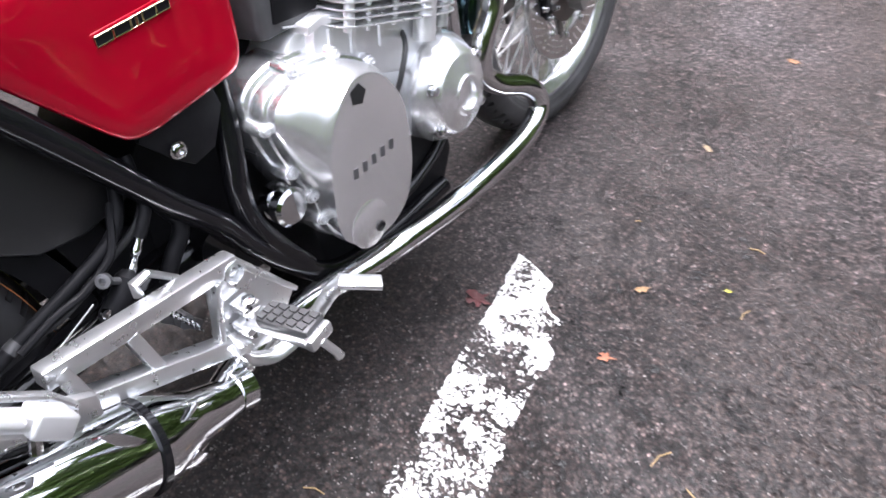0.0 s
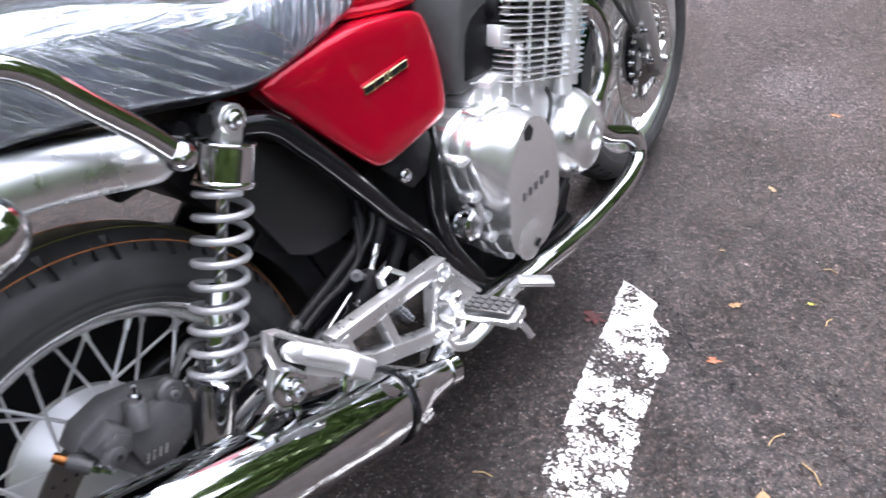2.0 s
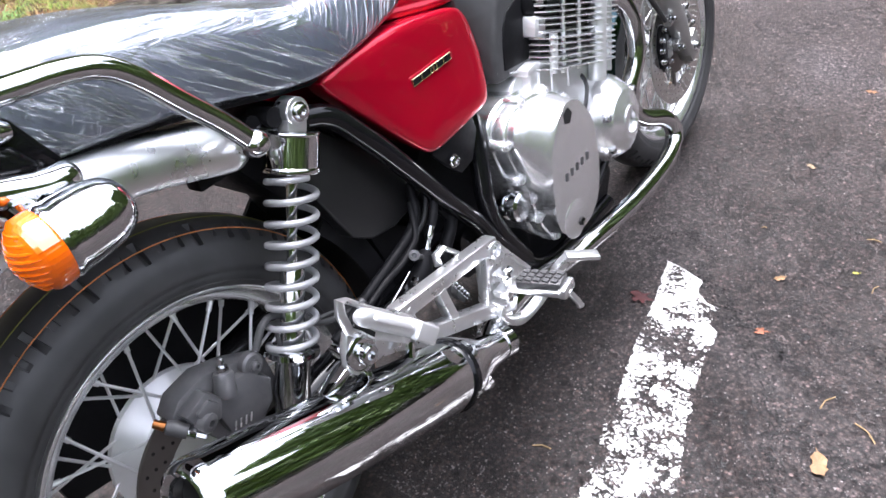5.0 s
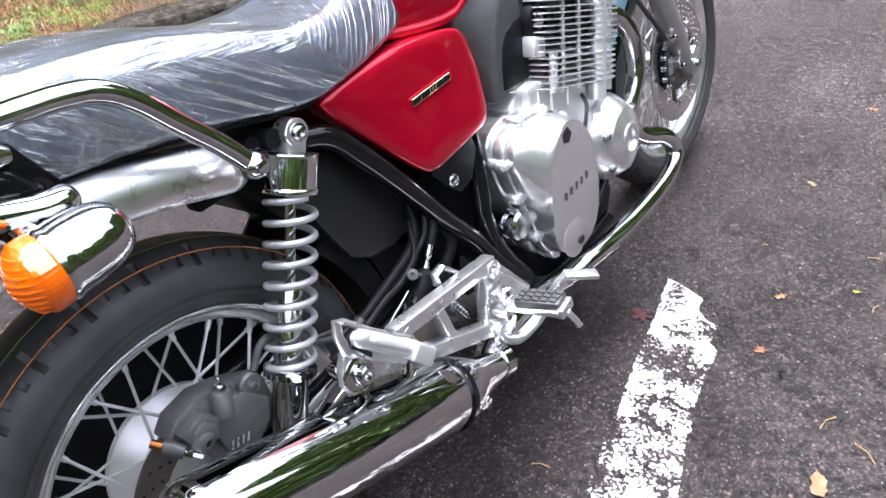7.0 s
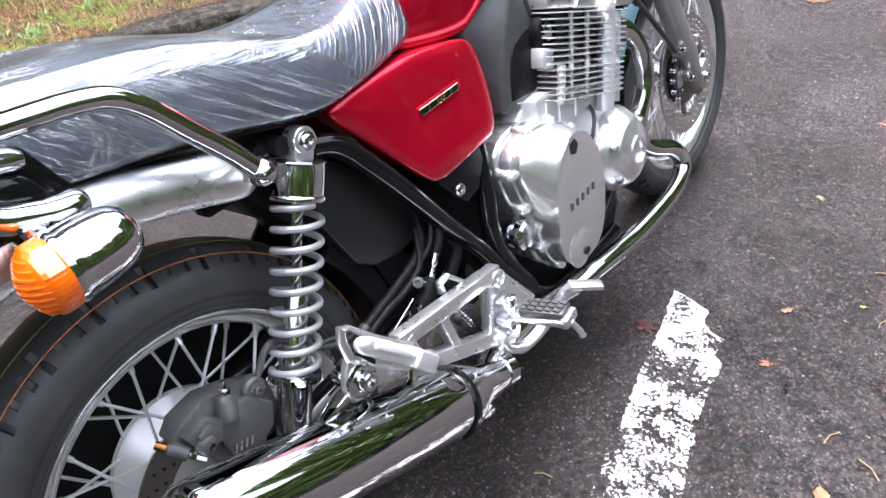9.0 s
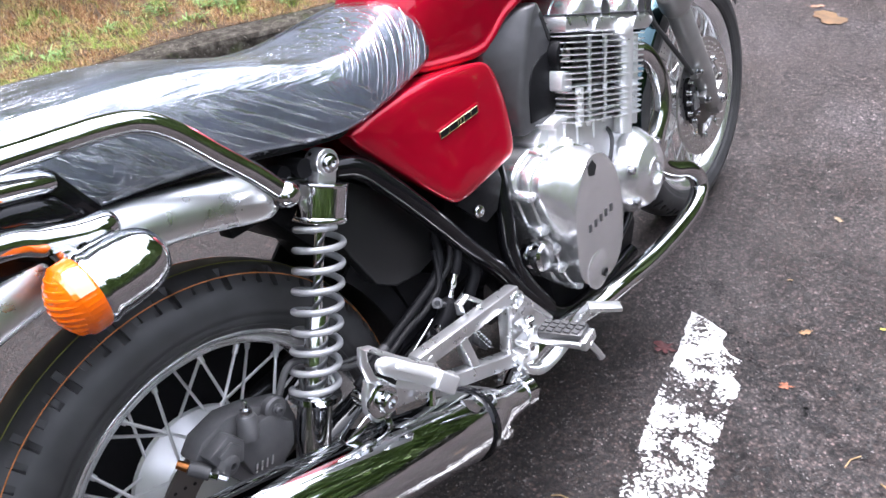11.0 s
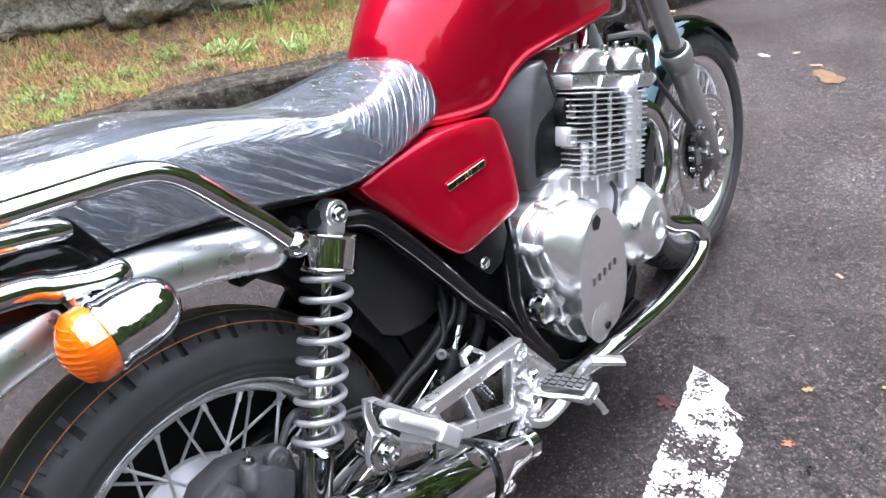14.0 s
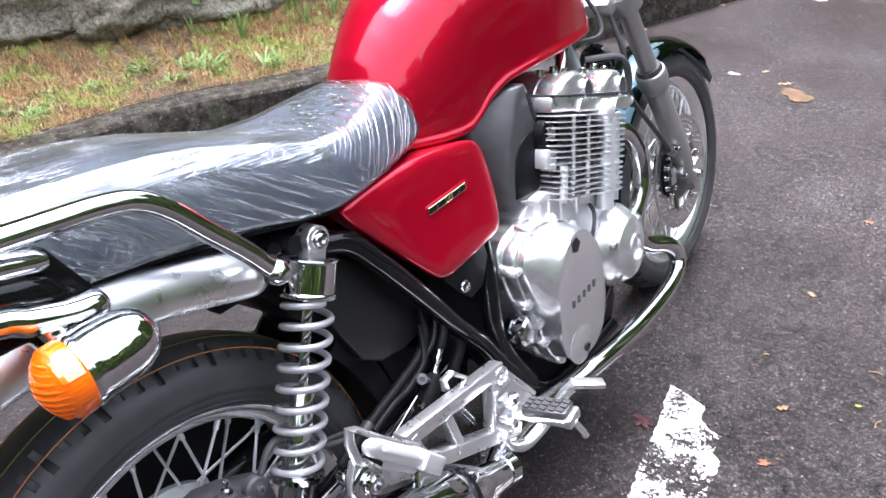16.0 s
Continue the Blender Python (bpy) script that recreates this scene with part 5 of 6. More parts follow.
def seat_ring(y, zb, zt, w, grow=0.0):
    h = zt - zb
    right = [(0.4, 0.0), (0.85, 0.0), (0.97, 0.03), (1.0, 0.10), (1.0, 0.30), (0.99, 0.54), (0.965, 0.72), (0.915, 0.85), (0.83, 0.935), (0.66, 0.98), (0.42, 0.995), (0.2, 0.999)]
    nose = 0.30 * min(1.0, max(0.0, (y - 0.36) / 0.14))
    pts = [(x * (w + grow) * (1 - nose * v * v), y, zb + (v - nose * 0.25 * v * max(0.0, x - 0.3)) * (h + grow) - (grow if v == 0 else 0)) for x, v in right]
    return pts + [(0, y, zt + grow)] + [(-x, yy, zz) for x, yy, zz in pts[::-1]]


def smooth_rows(rows, count, k=12):
    s = spline([Vector((r[0], r[1], r[2])) for r in rows], k)
    s2 = spline([Vector((r[0], r[3], 0)) for r in rows], k)
    idx = np.linspace(0, len(s) - 1, count).astype(int)
    return [(s[i].x, s[i].y, s[i].z, s2[i].y) for i in idx]


seat = part("seat", loft([seat_ring(*q) for q in smooth_rows(SEATROWS, 60)]), SEAT, bike, "dark vinyl dual seat under clear wrapping", angle=70)
rows = smooth_rows(SEATROWS, 250, 24)


def step(a, b, v):
    t = min(1.0, max(0.0, (v - a) / (b - a)))
    return t * t * (3 - 2 * t)


def fold(y, s, turn, fine, seed):
    """Long ridges running at an angle across the wrapping."""
    c, d = math.cos(radians(turn)), math.sin(radians(turn))
    warp = 0.02 * noise.noise(Vector((y * 7, s * 7, seed)))
    u, v = y * c + s * d, -y * d + s * c + warp
    return max(0.0, 1 - abs(noise.noise(Vector((u * 2.6, v * fine, seed)))) * 2.4)


verts, faces = [], []
M = 150
for i, q in enumerate(rows):
    ring = [Vector(p) for p in seat_ring(*q, grow=0.004)][1:-1]
    ds = [0.0]
    for a, b in zip(ring, ring[1:]):
        ds.append(ds[-1] + (b - a).length)
    for j in range(M):
        s = ds[-1] * j / (M - 1)
        k = next(k for k in range(len(ds) - 1) if ds[k + 1] >= s - 1e-9)
        p = ring[k].lerp(ring[k + 1], (s - ds[k]) / max(1e-9, ds[k + 1] - ds[k]))
        mid = Vector((0, p.y, (q[1] + q[2]) / 2 - 0.02))
        d = (p - mid).normalized()
        s = min(s, ds[-1] - s)
        ahead = step(0.36, 0.46, p.y)
        top = step(0.09, 0.14, s)
        middle = step(0.10, 0.18, p.y) * (1 - ahead)
        amp = ahead * 0.0009 * fold(p.y, s, 62, 14, 1) ** 2
        amp += (1 - ahead) * top * 0.0026 * fold(p.y, s, 6, 14, 3) ** 2
        amp += (1 - ahead) * (1 - top) * 0.0012 * fold(p.y, s, -38, 20, 5) ** 2
        amp += middle * 0.0009 * fold(p.y, s, -62, 22, 8) ** 3
        amp *= step(-0.1, 0.45, noise.noise(Vector((p.y * 5, s * 8, 11))))
        verts.append(p + d * (0.0015 + amp))
faces = [(i * M + j, i * M + j + 1, (i + 1) * M + j + 1, (i + 1) * M + j) for i in range(len(rows) - 1) for j in range(M - 1)]
wrap = part("wrapping", (verts, faces), FILM, seat, "creased clear plastic wrapping", angle=80)
wrap.visible_shadow = False
wrap.data.materials.append(FILMSIDE)
wrap.data.materials.append(FILMFRONT)
for poly in wrap.data.polygons:
    c = poly.center
    row = min(rows, key=lambda q: abs(q[0] - c.y))
    low = (c.z - row[1]) / max(0.02, row[2] - row[1])
    edge = 0.345 + 0.25 * (0.6 - low) * 0.3 + 0.03 * noise.noise(Vector((c.x * 20, c.y * 6, c.z * 20)))
    side_edge = 0.72 + 0.05 * noise.noise(Vector((c.y * 25, 3, 0)))
    poly.material_index = 2 if c.y > edge else (1 if low < side_edge else 0)
part("seat_base", loft([[(s * (w - 0.022), y, zb - dz) for s, dz in ((-1, -0.004), (1, -0.004), (1, 0.010), (-1, 0.010))] for y, zb, zt, w in SEATROWS[1:-2]]), PLASTIC, seat, "black plastic seat base")

# frame tubes
part("frame_backbone", tube(spline([(0.0, 1.15, 0.86), (0.0, 1.0, 0.80), (0.0, 0.75, 0.72), (0.0, 0.5, 0.70)], 6), 0.03, 16), BLACK, bike, "black steel frame tube")
for sx in (1, -1):
    part("frame_rail", tube(spline([(sx * 0.085, 0.12, 0.742), (sx * 0.099, 0.19, 0.730), (sx * 0.110, 0.255, 0.716), (sx * 0.122, 0.318, 0.696), (sx * 0.132, 0.357, 0.649), (sx * 0.138, 0.392, 0.599), (sx * 0.143, 0.430, 0.541), (sx * 0.146, 0.4735, 0.474), (sx * 0.149, 0.524, 0.406), (sx * 0.152, 0.553, 0.353), (sx * 0.155, 0.600, 0.286), (sx * 0.157, 0.657, 0.228), (sx * 0.152, 0.75, 0.20), (sx * 0.14, 0.95, 0.19)], 8), 0.0162, 16), BLACK, bike, "black steel frame tube")
    part("frame_downtube", tube(spline([(sx * 0.10, 0.600, 0.70), (sx * 0.115, 0.598, 0.64), (sx * 0.128, 0.591, 0.570), (sx * 0.135, 0.585, 0.522), (sx * 0.142, 0.573, 0.477), (sx * 0.147, 0.562, 0.4295), (sx * 0.151, 0.564, 0.383), (sx * 0.153, 0.588, 0.326), (sx * 0.156, 0.622, 0.268)], 8), 0.0165, 16), BLACK, bike, "black steel frame tube")
    part("frame_gusset", prism([(0.475, 0.575), (0.570, 0.600), (0.578, 0.548), (0.552, 0.506), (0.520, 0.500), (0.498, 0.520), (0.465, 0.560)], sx * 0.142, sx * 0.150), PLASTIC, bike, "flat black gusset plate", bevel=0.0015)
bolt((0.153, 0.503, 0.531), 0.0080, bike, name="gusset_bolt", h=0.008)
part("subframe_boss", joined(tube([(0.09, 0.235, 0.735), (0.13, 0.235, 0.735)], 0.013, 16), tube([(0.09, 0.21, 0.737), (0.118, 0.21, 0.737)], 0.011, 16)), PLASTIC, bike)
panel_face = [(0.096, 0.296, 0.694), (0.100, 0.372, 0.625), (0.104, 0.425, 0.560), (0.110, 0.462, 0.496), (0.113, 0.440, 0.486), (0.117, 0.382, 0.480), (0.119, 0.330, 0.490), (0.117, 0.298, 0.512), (0.108, 0.268, 0.590), (0.098, 0.262, 0.650)]
part("battery_box", loft([[(-0.07, y, z) for x, y, z in panel_face], panel_face]), PANEL, bike, "dark grey plastic side panel behind the shock", bevel=0.004, segments=3)
part("panel_tab", box((0.113, 0.458, 0.503), (0.010, 0.010, 0.014)), PANEL, bike, "moulded panel tab", bevel=0.002)
part("inner_fender", loft([[(s * 0.088, AX.y + math.cos(radians(a)) * r, AX.z + math.sin(radians(a)) * r) for s, r in ((-1, 0.335), (-1, 0.372), (1, 0.372), (1, 0.335), (0.92, 0.335), (0.92, 0.362), (-0.92, 0.362), (-0.92, 0.335))] for a in range(-2, 40, 4)]), PLASTIC, bike, "black inner mudguard")
part("inner_guard", prism([(0.175, 0.70), (0.34, 0.70), (0.42, 0.45), (0.50, 0.40), (0.52, 0.33), (0.37, 0.30), (0.375, 0.40), (0.345, 0.51), (0.235, 0.61)], -0.09, 0.08), PLASTIC, bike, "black inner panel behind the shock", bevel=0.004)
part("oil_pan", prism([(0.66, 0.33), (0.98, 0.33), (0.99, 0.24), (0.95, 0.165), (0.72, 0.16), (0.67, 0.20)], -0.12, 0.138), PLASTIC, bike, "dark oil pan under the crankcase", bevel=0.01)
part("oil_pipe", tube(spline([(0.12, 1.02, 0.40), (0.135, 1.0, 0.33), (0.14, 0.95, 0.27), (0.14, 0.86, 0.235), (0.13, 0.78, 0.225)], 8), 0.011, 12), BLACK, bike, "black oil pipe")
# Added block: keeps the pale ground from showing between frame and engine.
part("gap_block", prism([(0.47, 0.50), (0.56, 0.60), (0.69, 0.58), (0.70, 0.24), (0.54, 0.26), (0.46, 0.36)], -0.13, 0.085), PLASTIC, bike, "black block added to fill the dark gap behind the frame", bevel=0.005)
# Guard outline enlarged to hide the bright ground seen through the spokes.
part("chain_guard", prism([(-0.16, 0.40), (-0.10, 0.46), (0.05, 0.52), (0.20, 0.53), (0.36, 0.50), (0.52, 0.44), (0.52, 0.28), (0.0, 0.27), (-0.15, 0.30)], -0.135, -0.115), PLASTIC, bike, "black chain guard", bevel=0.004)

# swingarm
for sx in (1, -1):
    part("swingarm", tube([(sx * 0.105, -0.05, 0.322), (sx * 0.105, 0.10, 0.335), (sx * 0.10, 0.30, 0.35), (sx * 0.09, 0.52, 0.365)], 0.022, 14, squash=(1.0, 1.3)), BLACK, bike, "black steel swingarm leg")
part("swingarm_pivot", tube([(-0.13, 0.52, 0.365), (0.13, 0.52, 0.365)], 0.028, 20), BLACK, bike)


# shock absorbers
def shock(sx):
    top, foot = Vector((sx * 0.130, 0.262, 0.731)), Vector((sx * 0.130, 0.079, 0.335))
    d = (foot - top).normalized()
    body = part("shock_absorber", tube([top + d * t for t in (0.20, 0.205, 0.385, 0.40)], [0.014, 0.0165, 0.0165, 0.014], 24), CHROME, bike, "chrome shock absorber body")
    part("shock_rod", tube([top + d * 0.05, top + d * 0.23], 0.007, 14), CHROME, body)
    part("top_cap", tube([top + d * t for t in (0.024, 0.0248, 0.0255, 0.0275, 0.0283, 0.030, 0.0310, 0.0680, 0.0690, 0.0705, 0.0715, 0.0755, 0.0765, 0.077)], [0.012, 0.0345, 0.0362, 0.0368, 0.0364, 0.0360, 0.0360, 0.0360, 0.0360, 0.0374, 0.0377, 0.0377, 0.0372, 0.02], 48), CHROME, body, "chrome spring cap", angle=30)
    part("eye", joined(lathe([(0.018, -0.014), (0.0185, -0.012), (0.0185, 0.012), (0.018, 0.014)], top, n=28), bar(top + d * 0.01, top + d * 0.034, 0.026, 0.030)), SATIN, body, "cast aluminium shock eye", bevel=0.003)
    bolt(top + Vector((sx * 0.014, 0, 0)), 0.0095, body, (sx, 0, 0), h=0.010)
    side = d.cross(Vector((1, 0, 0))).normalized()
    turns, n = 8.4, 260
    coil = []
    for i in range(n):
        t = i / (n - 1)
        w = t * turns * 2 * math.pi
        dist = 0.080 + 0.232 * (t ** 1.0)
        coil.append(top + d * dist + (Vector((1, 0, 0)) * math.cos(w) + side * math.sin(w)) * 0.0315)
    part("spring", tube(coil, 0.0047, 10), SPRING, body, "silver coil spring", angle=60)
    part("spring_seat", tube([top + d * t for t in (0.312, 0.314, 0.322, 0.324)], [0.02, 0.036, 0.036, 0.022], 30), CHROME, body)
    part("lower_sleeve", tube([top + d * t for t in (0.310, 0.3115, 0.3155, 0.317, 0.319, 0.413, 0.415, 0.422)], [0.024, 0.0268, 0.0268, 0.0242, 0.0240, 0.0240, 0.0238, 0.020], 36), CHROME, body, "chrome lower sleeve")


shock(1)

# rear brake caliper
cal = part("rear_caliper", prism([(-0.050, 0.468), (-0.030, 0.486), (0.012, 0.492), (0.052, 0.478), (0.098, 0.452), (0.100, 0.41), (0.080, 0.385), (0.04, 0.362), (0.0, 0.38), (-0.02, 0.42)], 0.075, 0.112), CALIPER, bike, "dark grey rear brake caliper", bevel=0.0035)
part("caliper_body", prism([(-0.040, 0.474), (-0.004, 0.484), (0.012, 0.462), (0.000, 0.436), (-0.030, 0.446)], 0.108, 0.132), CALIPER, cal, bevel=0.003)
part("caliper_bridge", prism([(0.0, 0.440), (0.016, 0.470), (0.060, 0.462), (0.086, 0.430), (0.076, 0.398), (0.035, 0.376), (0.006, 0.400)], 0.108, 0.126), CALIPER, cal, bevel=0.003)
part("caliper_ridge", prism([(-0.028, 0.470), (-0.006, 0.476), (0.004, 0.462), (-0.006, 0.446), (-0.024, 0.452)], 0.130, 0.137), CALIPER, cal, bevel=0.003)
for k in range(4):
    part("mark_bar", bar((0.1268, 0.010 + k * 0.008, 0.404 - k * 0.002), (0.1268, 0.016 + k * 0.008, 0.415 - k * 0.002), 0.001, 0.0024), SATIN, cal)
part("bleed_cup", tube([(0.124, 0.022, 0.455), (0.124, 0.030, 0.482), (0.124, 0.031, 0.486)], [0.014, 0.0135, 0.011], 20), CALIPER, cal)
part("bleed_nipple", joined(tube([(0.124, 0.031, 0.486), (0.124, 0.033, 0.494)], 0.008, 6), tube([(0.124, 0.033, 0.494), (0.124, 0.035, 0.506)], 0.004, 10)), CHROME, cal)
part("bolt_lug", lathe([(0.017, 0.0), (0.017, 0.010), (0.014, 0.013)], (0.112, 0.072, 0.462), n=24), CALIPER, cal)
bolt((0.125, 0.072, 0.462), 0.0062, cal, mat=CALIPER)
part("slide_pin", tube([(0.097, -0.064, 0.474), (0.107, -0.057, 0.466)], [0.0055, 0.0065], 16), GOLD, cal, "gold slide pin collar")
part("pin_boot", tube([(0.108, -0.057, 0.466), (0.114, -0.051, 0.461), (0.126, -0.043, 0.452)], [0.009, 0.0105, 0.009], 16), RUBBER, cal)
part("pin_bolt", tube([(0.126, -0.043, 0.452), (0.132, -0.038, 0.447), (0.133, -0.037, 0.446), (0.142, -0.031, 0.440)], [0.007, 0.007, 0.0045, 0.0045], 6), CHROME, cal)
part("pin_lug", lathe([(0.013, -0.01), (0.013, 0.016), (0.010, 0.018), (0.005, 0.018), (0.005, 0.010), (0.001, 0.010)], (0.124, -0.022, 0.452), (1, 0.2, -0.2), n=20), CALIPER, cal)
part("brake_hose", tube(spline([(0.12, 0.085, 0.475), (0.12, 0.11, 0.50), (0.115, 0.14, 0.49), (0.12, 0.20, 0.435), (0.12, 0.30, 0.41), (0.12, 0.38, 0.435), (0.12, 0.44, 0.46), (0.11, 0.47, 0.50)], 8), 0.005, 10), RUBBER, cal, "black brake hose")
part("speed_wire", tube(spline([(0.118, 0.10, 0.40), (0.125, 0.115, 0.44), (0.122, 0.125, 0.48), (0.12, 0.16, 0.46), (0.12, 0.24, 0.43)], 8), 0.003, 8), RUBBER, cal)

# brake linkage behind the bracket
link = part("master_cylinder", tube([(0.156, 0.348, 0.394), (0.155, 0.352, 0.398), (0.155, 0.375, 0.414), (0.153, 0.390, 0.427), (0.152, 0.396, 0.431)], [0.012, 0.0155, 0.0155, 0.0155, 0.010], 18), PLASTIC, bike, "small black brake master cylinder")
part("banjo_fitting", joined(lathe([(0.004, -0.005), (0.0085, -0.004), (0.0085, 0.004), (0.004, 0.005), (0.003, 0.0)], (0.160, 0.3615, 0.4487), (0.6, -0.6, 0.5), n=14), tube([(0.159, 0.366, 0.444), (0.156, 0.380, 0.432)], 0.0045, 10)), CALIPER, link, "metal hose fitting")
part("hose_ferrule", tube([(0.151, 0.392, 0.425), (0.150, 0.397, 0.431), (0.150, 0.4005, 0.4355), (0.150, 0.402, 0.4375), (0.150, 0.408, 0.4455), (0.150, 0.4095, 0.4475), (0.150, 0.414, 0.453), (0.150, 0.4155, 0.455), (0.150, 0.4216, 0.462)], [0.0045, 0.0062, 0.0062, 0.0050, 0.0050, 0.0064, 0.0064, 0.0052, 0.0058], 14), CHROME, link, "crimped hose ferrule")
part("hose", tube(spline([(0.150, 0.4216, 0.462), (0.149, 0.432, 0.4735), (0.143, 0.446, 0.492), (0.12, 0.458, 0.54)], 6), 0.0072, 12), PLASTIC, link, "black brake hose")
part("breather_hose", tube(spline([(0.140, 0.434, 0.378), (0.140, 0.4387, 0.3868), (0.140, 0.4529, 0.4054), (0.140, 0.472, 0.4245), (0.138, 0.479, 0.442), (0.128, 0.474, 0.458), (0.10, 0.47, 0.48)], 6), 0.0105, 14), PLASTIC, link, "black breather hose")
part("brake_cable", tube(spline([(0.132, 0.195, 0.405), (0.135, 0.2512, 0.4253), (0.135, 0.2932, 0.4368), (0.135, 0.3367, 0.4487), (0.134, 0.3905, 0.4659), (0.128, 0.418, 0.486), (0.11, 0.44, 0.52)], 8), 0.0080, 12), PLASTIC, link, "black hose")
part("cable_sleeve", tube([(0.1352, 0.250, 0.4249), (0.1352, 0.256, 0.4268), (0.1352, 0.2625, 0.4286)], 0.0095, 14), RUBBER, link)
part("thin_cable", tube(spline([(0.150, 0.256, 0.426), (0.150, 0.3033, 0.4391), (0.150, 0.337, 0.4425), (0.149, 0.3679, 0.4525), (0.145, 0.390, 0.466), (0.12, 0.42, 0.50)], 8), 0.0052, 10), PLASTIC, link, "thin black cable")
part("push_rod", tube([(0.17, 0.2678, 0.4111), (0.166, 0.3382, 0.4358)], 0.0011, 8), FORKGREY, link, "thin steel rod")
part("reservoir_bolt", lathe([(0.006, 0), (0.006, 0.005), (0.003, 0.006)], (0.160, 0.346, 0.413), n=12), CHROME, link)
part("pivot_lever", joined(tube([(0.15, 0.42, 0.34), (0.175, 0.42, 0.34)], 0.010, 14), bar((0.16, 0.40, 0.36), (0.16, 0.44, 0.31), 0.006, 0.014)), CALIPER, link)
part("return_spring", tube([Vector((0.18 + 0.006 * math.cos(t), 0.395 + 0.0007 * t, 0.39 - 0.0013 * t + 0.006 * math.sin(t))) for t in [k * 0.5 for k in range(100)]], 0.0013, 6), CHROME, link)

# rider's footrest bracket
brk = part("footrest_bracket", prism([(0.447, 0.392), (0.470, 0.412), (0.495, 0.400), (0.532, 0.345), (0.560, 0.300), (0.536, 0.276), (0.486, 0.288), (0.430, 0.318), (0.436, 0.335)], 0.196, 0.206), SATIN, bike, "satin aluminium footrest bracket", bevel=0.003)
part("beam", bar((0.212, 0.245, 0.436), (0.200, 0.490, 0.397), 0.024, 0.024), SATIN, brk, "flat upper beam", bevel=0.003)
part("beam", bar((0.214, 0.262, 0.382), (0.209, 0.497, 0.274), 0.024, 0.024), SATIN, brk, "flat lower beam", bevel=0.003)
part("rib", bar((0.208, 0.455, 0.392), (0.210, 0.432, 0.316), 0.018, 0.008), SATIN, brk, bevel=0.002)
part("strut", bar((0.210, 0.340, 0.412), (0.211, 0.352, 0.350), 0.020, 0.016), SATIN, brk, bevel=0.002)
part("end_web", bar((0.213, 0.262, 0.435), (0.214, 0.272, 0.378), 0.022, 0.018), SATIN, brk, bevel=0.002)
part("edge_rib", bar((0.207, 0.492, 0.392), (0.209, 0.556, 0.302), 0.014, 0.007), SATIN, brk, bevel=0.002)
part("boss", lathe([(0.015, 0.0), (0.015, 0.012), (0.011, 0.014), (0.009, 0.006), (0.001, 0.006)], (0.202, 0.482, 0.389), n=20), SATIN, brk)
part("hose_guide", tube([Vector((0.187, y, zz)) for y, zz in ((0.378, 0.425), (0.378, 0.442), (0.397, 0.444), (0.426, 0.414), (0.413, 0.404))], 0.0045, 8, squash=(1.5, 0.9)), SATIN, brk)
part("clevis", box((0.226, 0.472, 0.350), (0.030, 0.026, 0.012)), SATIN, brk, bevel=0.003)
part("clevis", box((0.226, 0.466, 0.322), (0.030, 0.026, 0.012)), SATIN, brk, bevel=0.003)
part("clevis_pin", joined(tube([(0.236, 0.471, 0.362), (0.234, 0.464, 0.308)], 0.006, 10), lathe([(0.009, 0), (0.009, 0.005), (0.005, 0.007)], (0.236, 0.472, 0.360), (0, 0, 1), n=12)), CHROME, brk)
peg = part("footrest", joined(bar((0.236, 0.473, 0.334), (0.330, 0.486, 0.336), 0.012, 0.034, (0, 0, 1)), bar((0.322, 0.488, 0.337), (0.336, 0.490, 0.338), 0.018, 0.040, (0, 0, 1))), SATIN, bike, "folding aluminium rider footrest", bevel=0.004)
part("peg_rubber", bar((0.252, 0.477, 0.3455), (0.326, 0.492, 0.3475), 0.014, 0.036, (0, 0, 1)), RUBBER, peg, "ribbed black rubber pad", bevel=0.004)
for i in range(5):
    for j in range(3):
        c = Vector((0.261 + i * 0.0140, 0.489 - j * 0.0105 + i * 0.0028, 0.3535 + i * 0.0004))
        part("rubber_pad", box(c, (0.0105, 0.0078, 0.004)), RUBBER, peg)
part("peg_feeler", tube([(0.333, 0.488, 0.332), (0.340, 0.499, 0.306), (0.341, 0.501, 0.298)], [0.0055, 0.0055, 0.0065], 12), SATIN, peg, "lean-angle feeler bolt")
pedal = part("brake_pedal", tube(spline([(0.218, 0.440, 0.305), (0.225, 0.446, 0.290), (0.228, 0.455, 0.272), (0.230, 0.485, 0.252), (0.236, 0.530, 0.256), (0.250, 0.556, 0.283), (0.268, 0.566, 0.312), (0.283, 0.578, 0.328)], 6), 0.0075, 10, squash=(0.8, 1.4)), SATIN, bike, "aluminium rear brake pedal")
part("pedal_pad", bar((0.278, 0.574, 0.330), (0.316, 0.613, 0.314), 0.008, 0.024, (0, 0, 1)), SATIN, pedal, bevel=0.002)
part("pedal_boss", bar((0.206, 0.448, 0.300), (0.232, 0.446, 0.292), 0.03, 0.02), SATIN, pedal, bevel=0.003)

# passenger footrest
pbr = part("passenger_bracket", prism([(0.132, 0.512), (0.120, 0.492), (0.114, 0.468), (0.122, 0.449), (0.140, 0.441), (0.160, 0.444), (0.195, 0.428), (0.240, 0.398), (0.268, 0.390), (0.272, 0.418), (0.240, 0.438), (0.200, 0.448), (0.166, 0.476)], 0.248, 0.262), SATIN, bike, "satin aluminium passenger footrest bracket", bevel=0.004)
part("guard_loop", tube([Vector(p) for p in ((0.262, 0.150, 0.492), (0.262, 0.134, 0.512), (0.262, 0.131, 0.540), (0.262, 0.136, 0.556), (0.262, 0.146, 0.550), (0.262, 0.182, 0.508), (0.262, 0.235, 0.455), (0.262, 0.250, 0.425))], 0.0045, 10, squash=(1.5, 0.9)), SATIN, pbr)
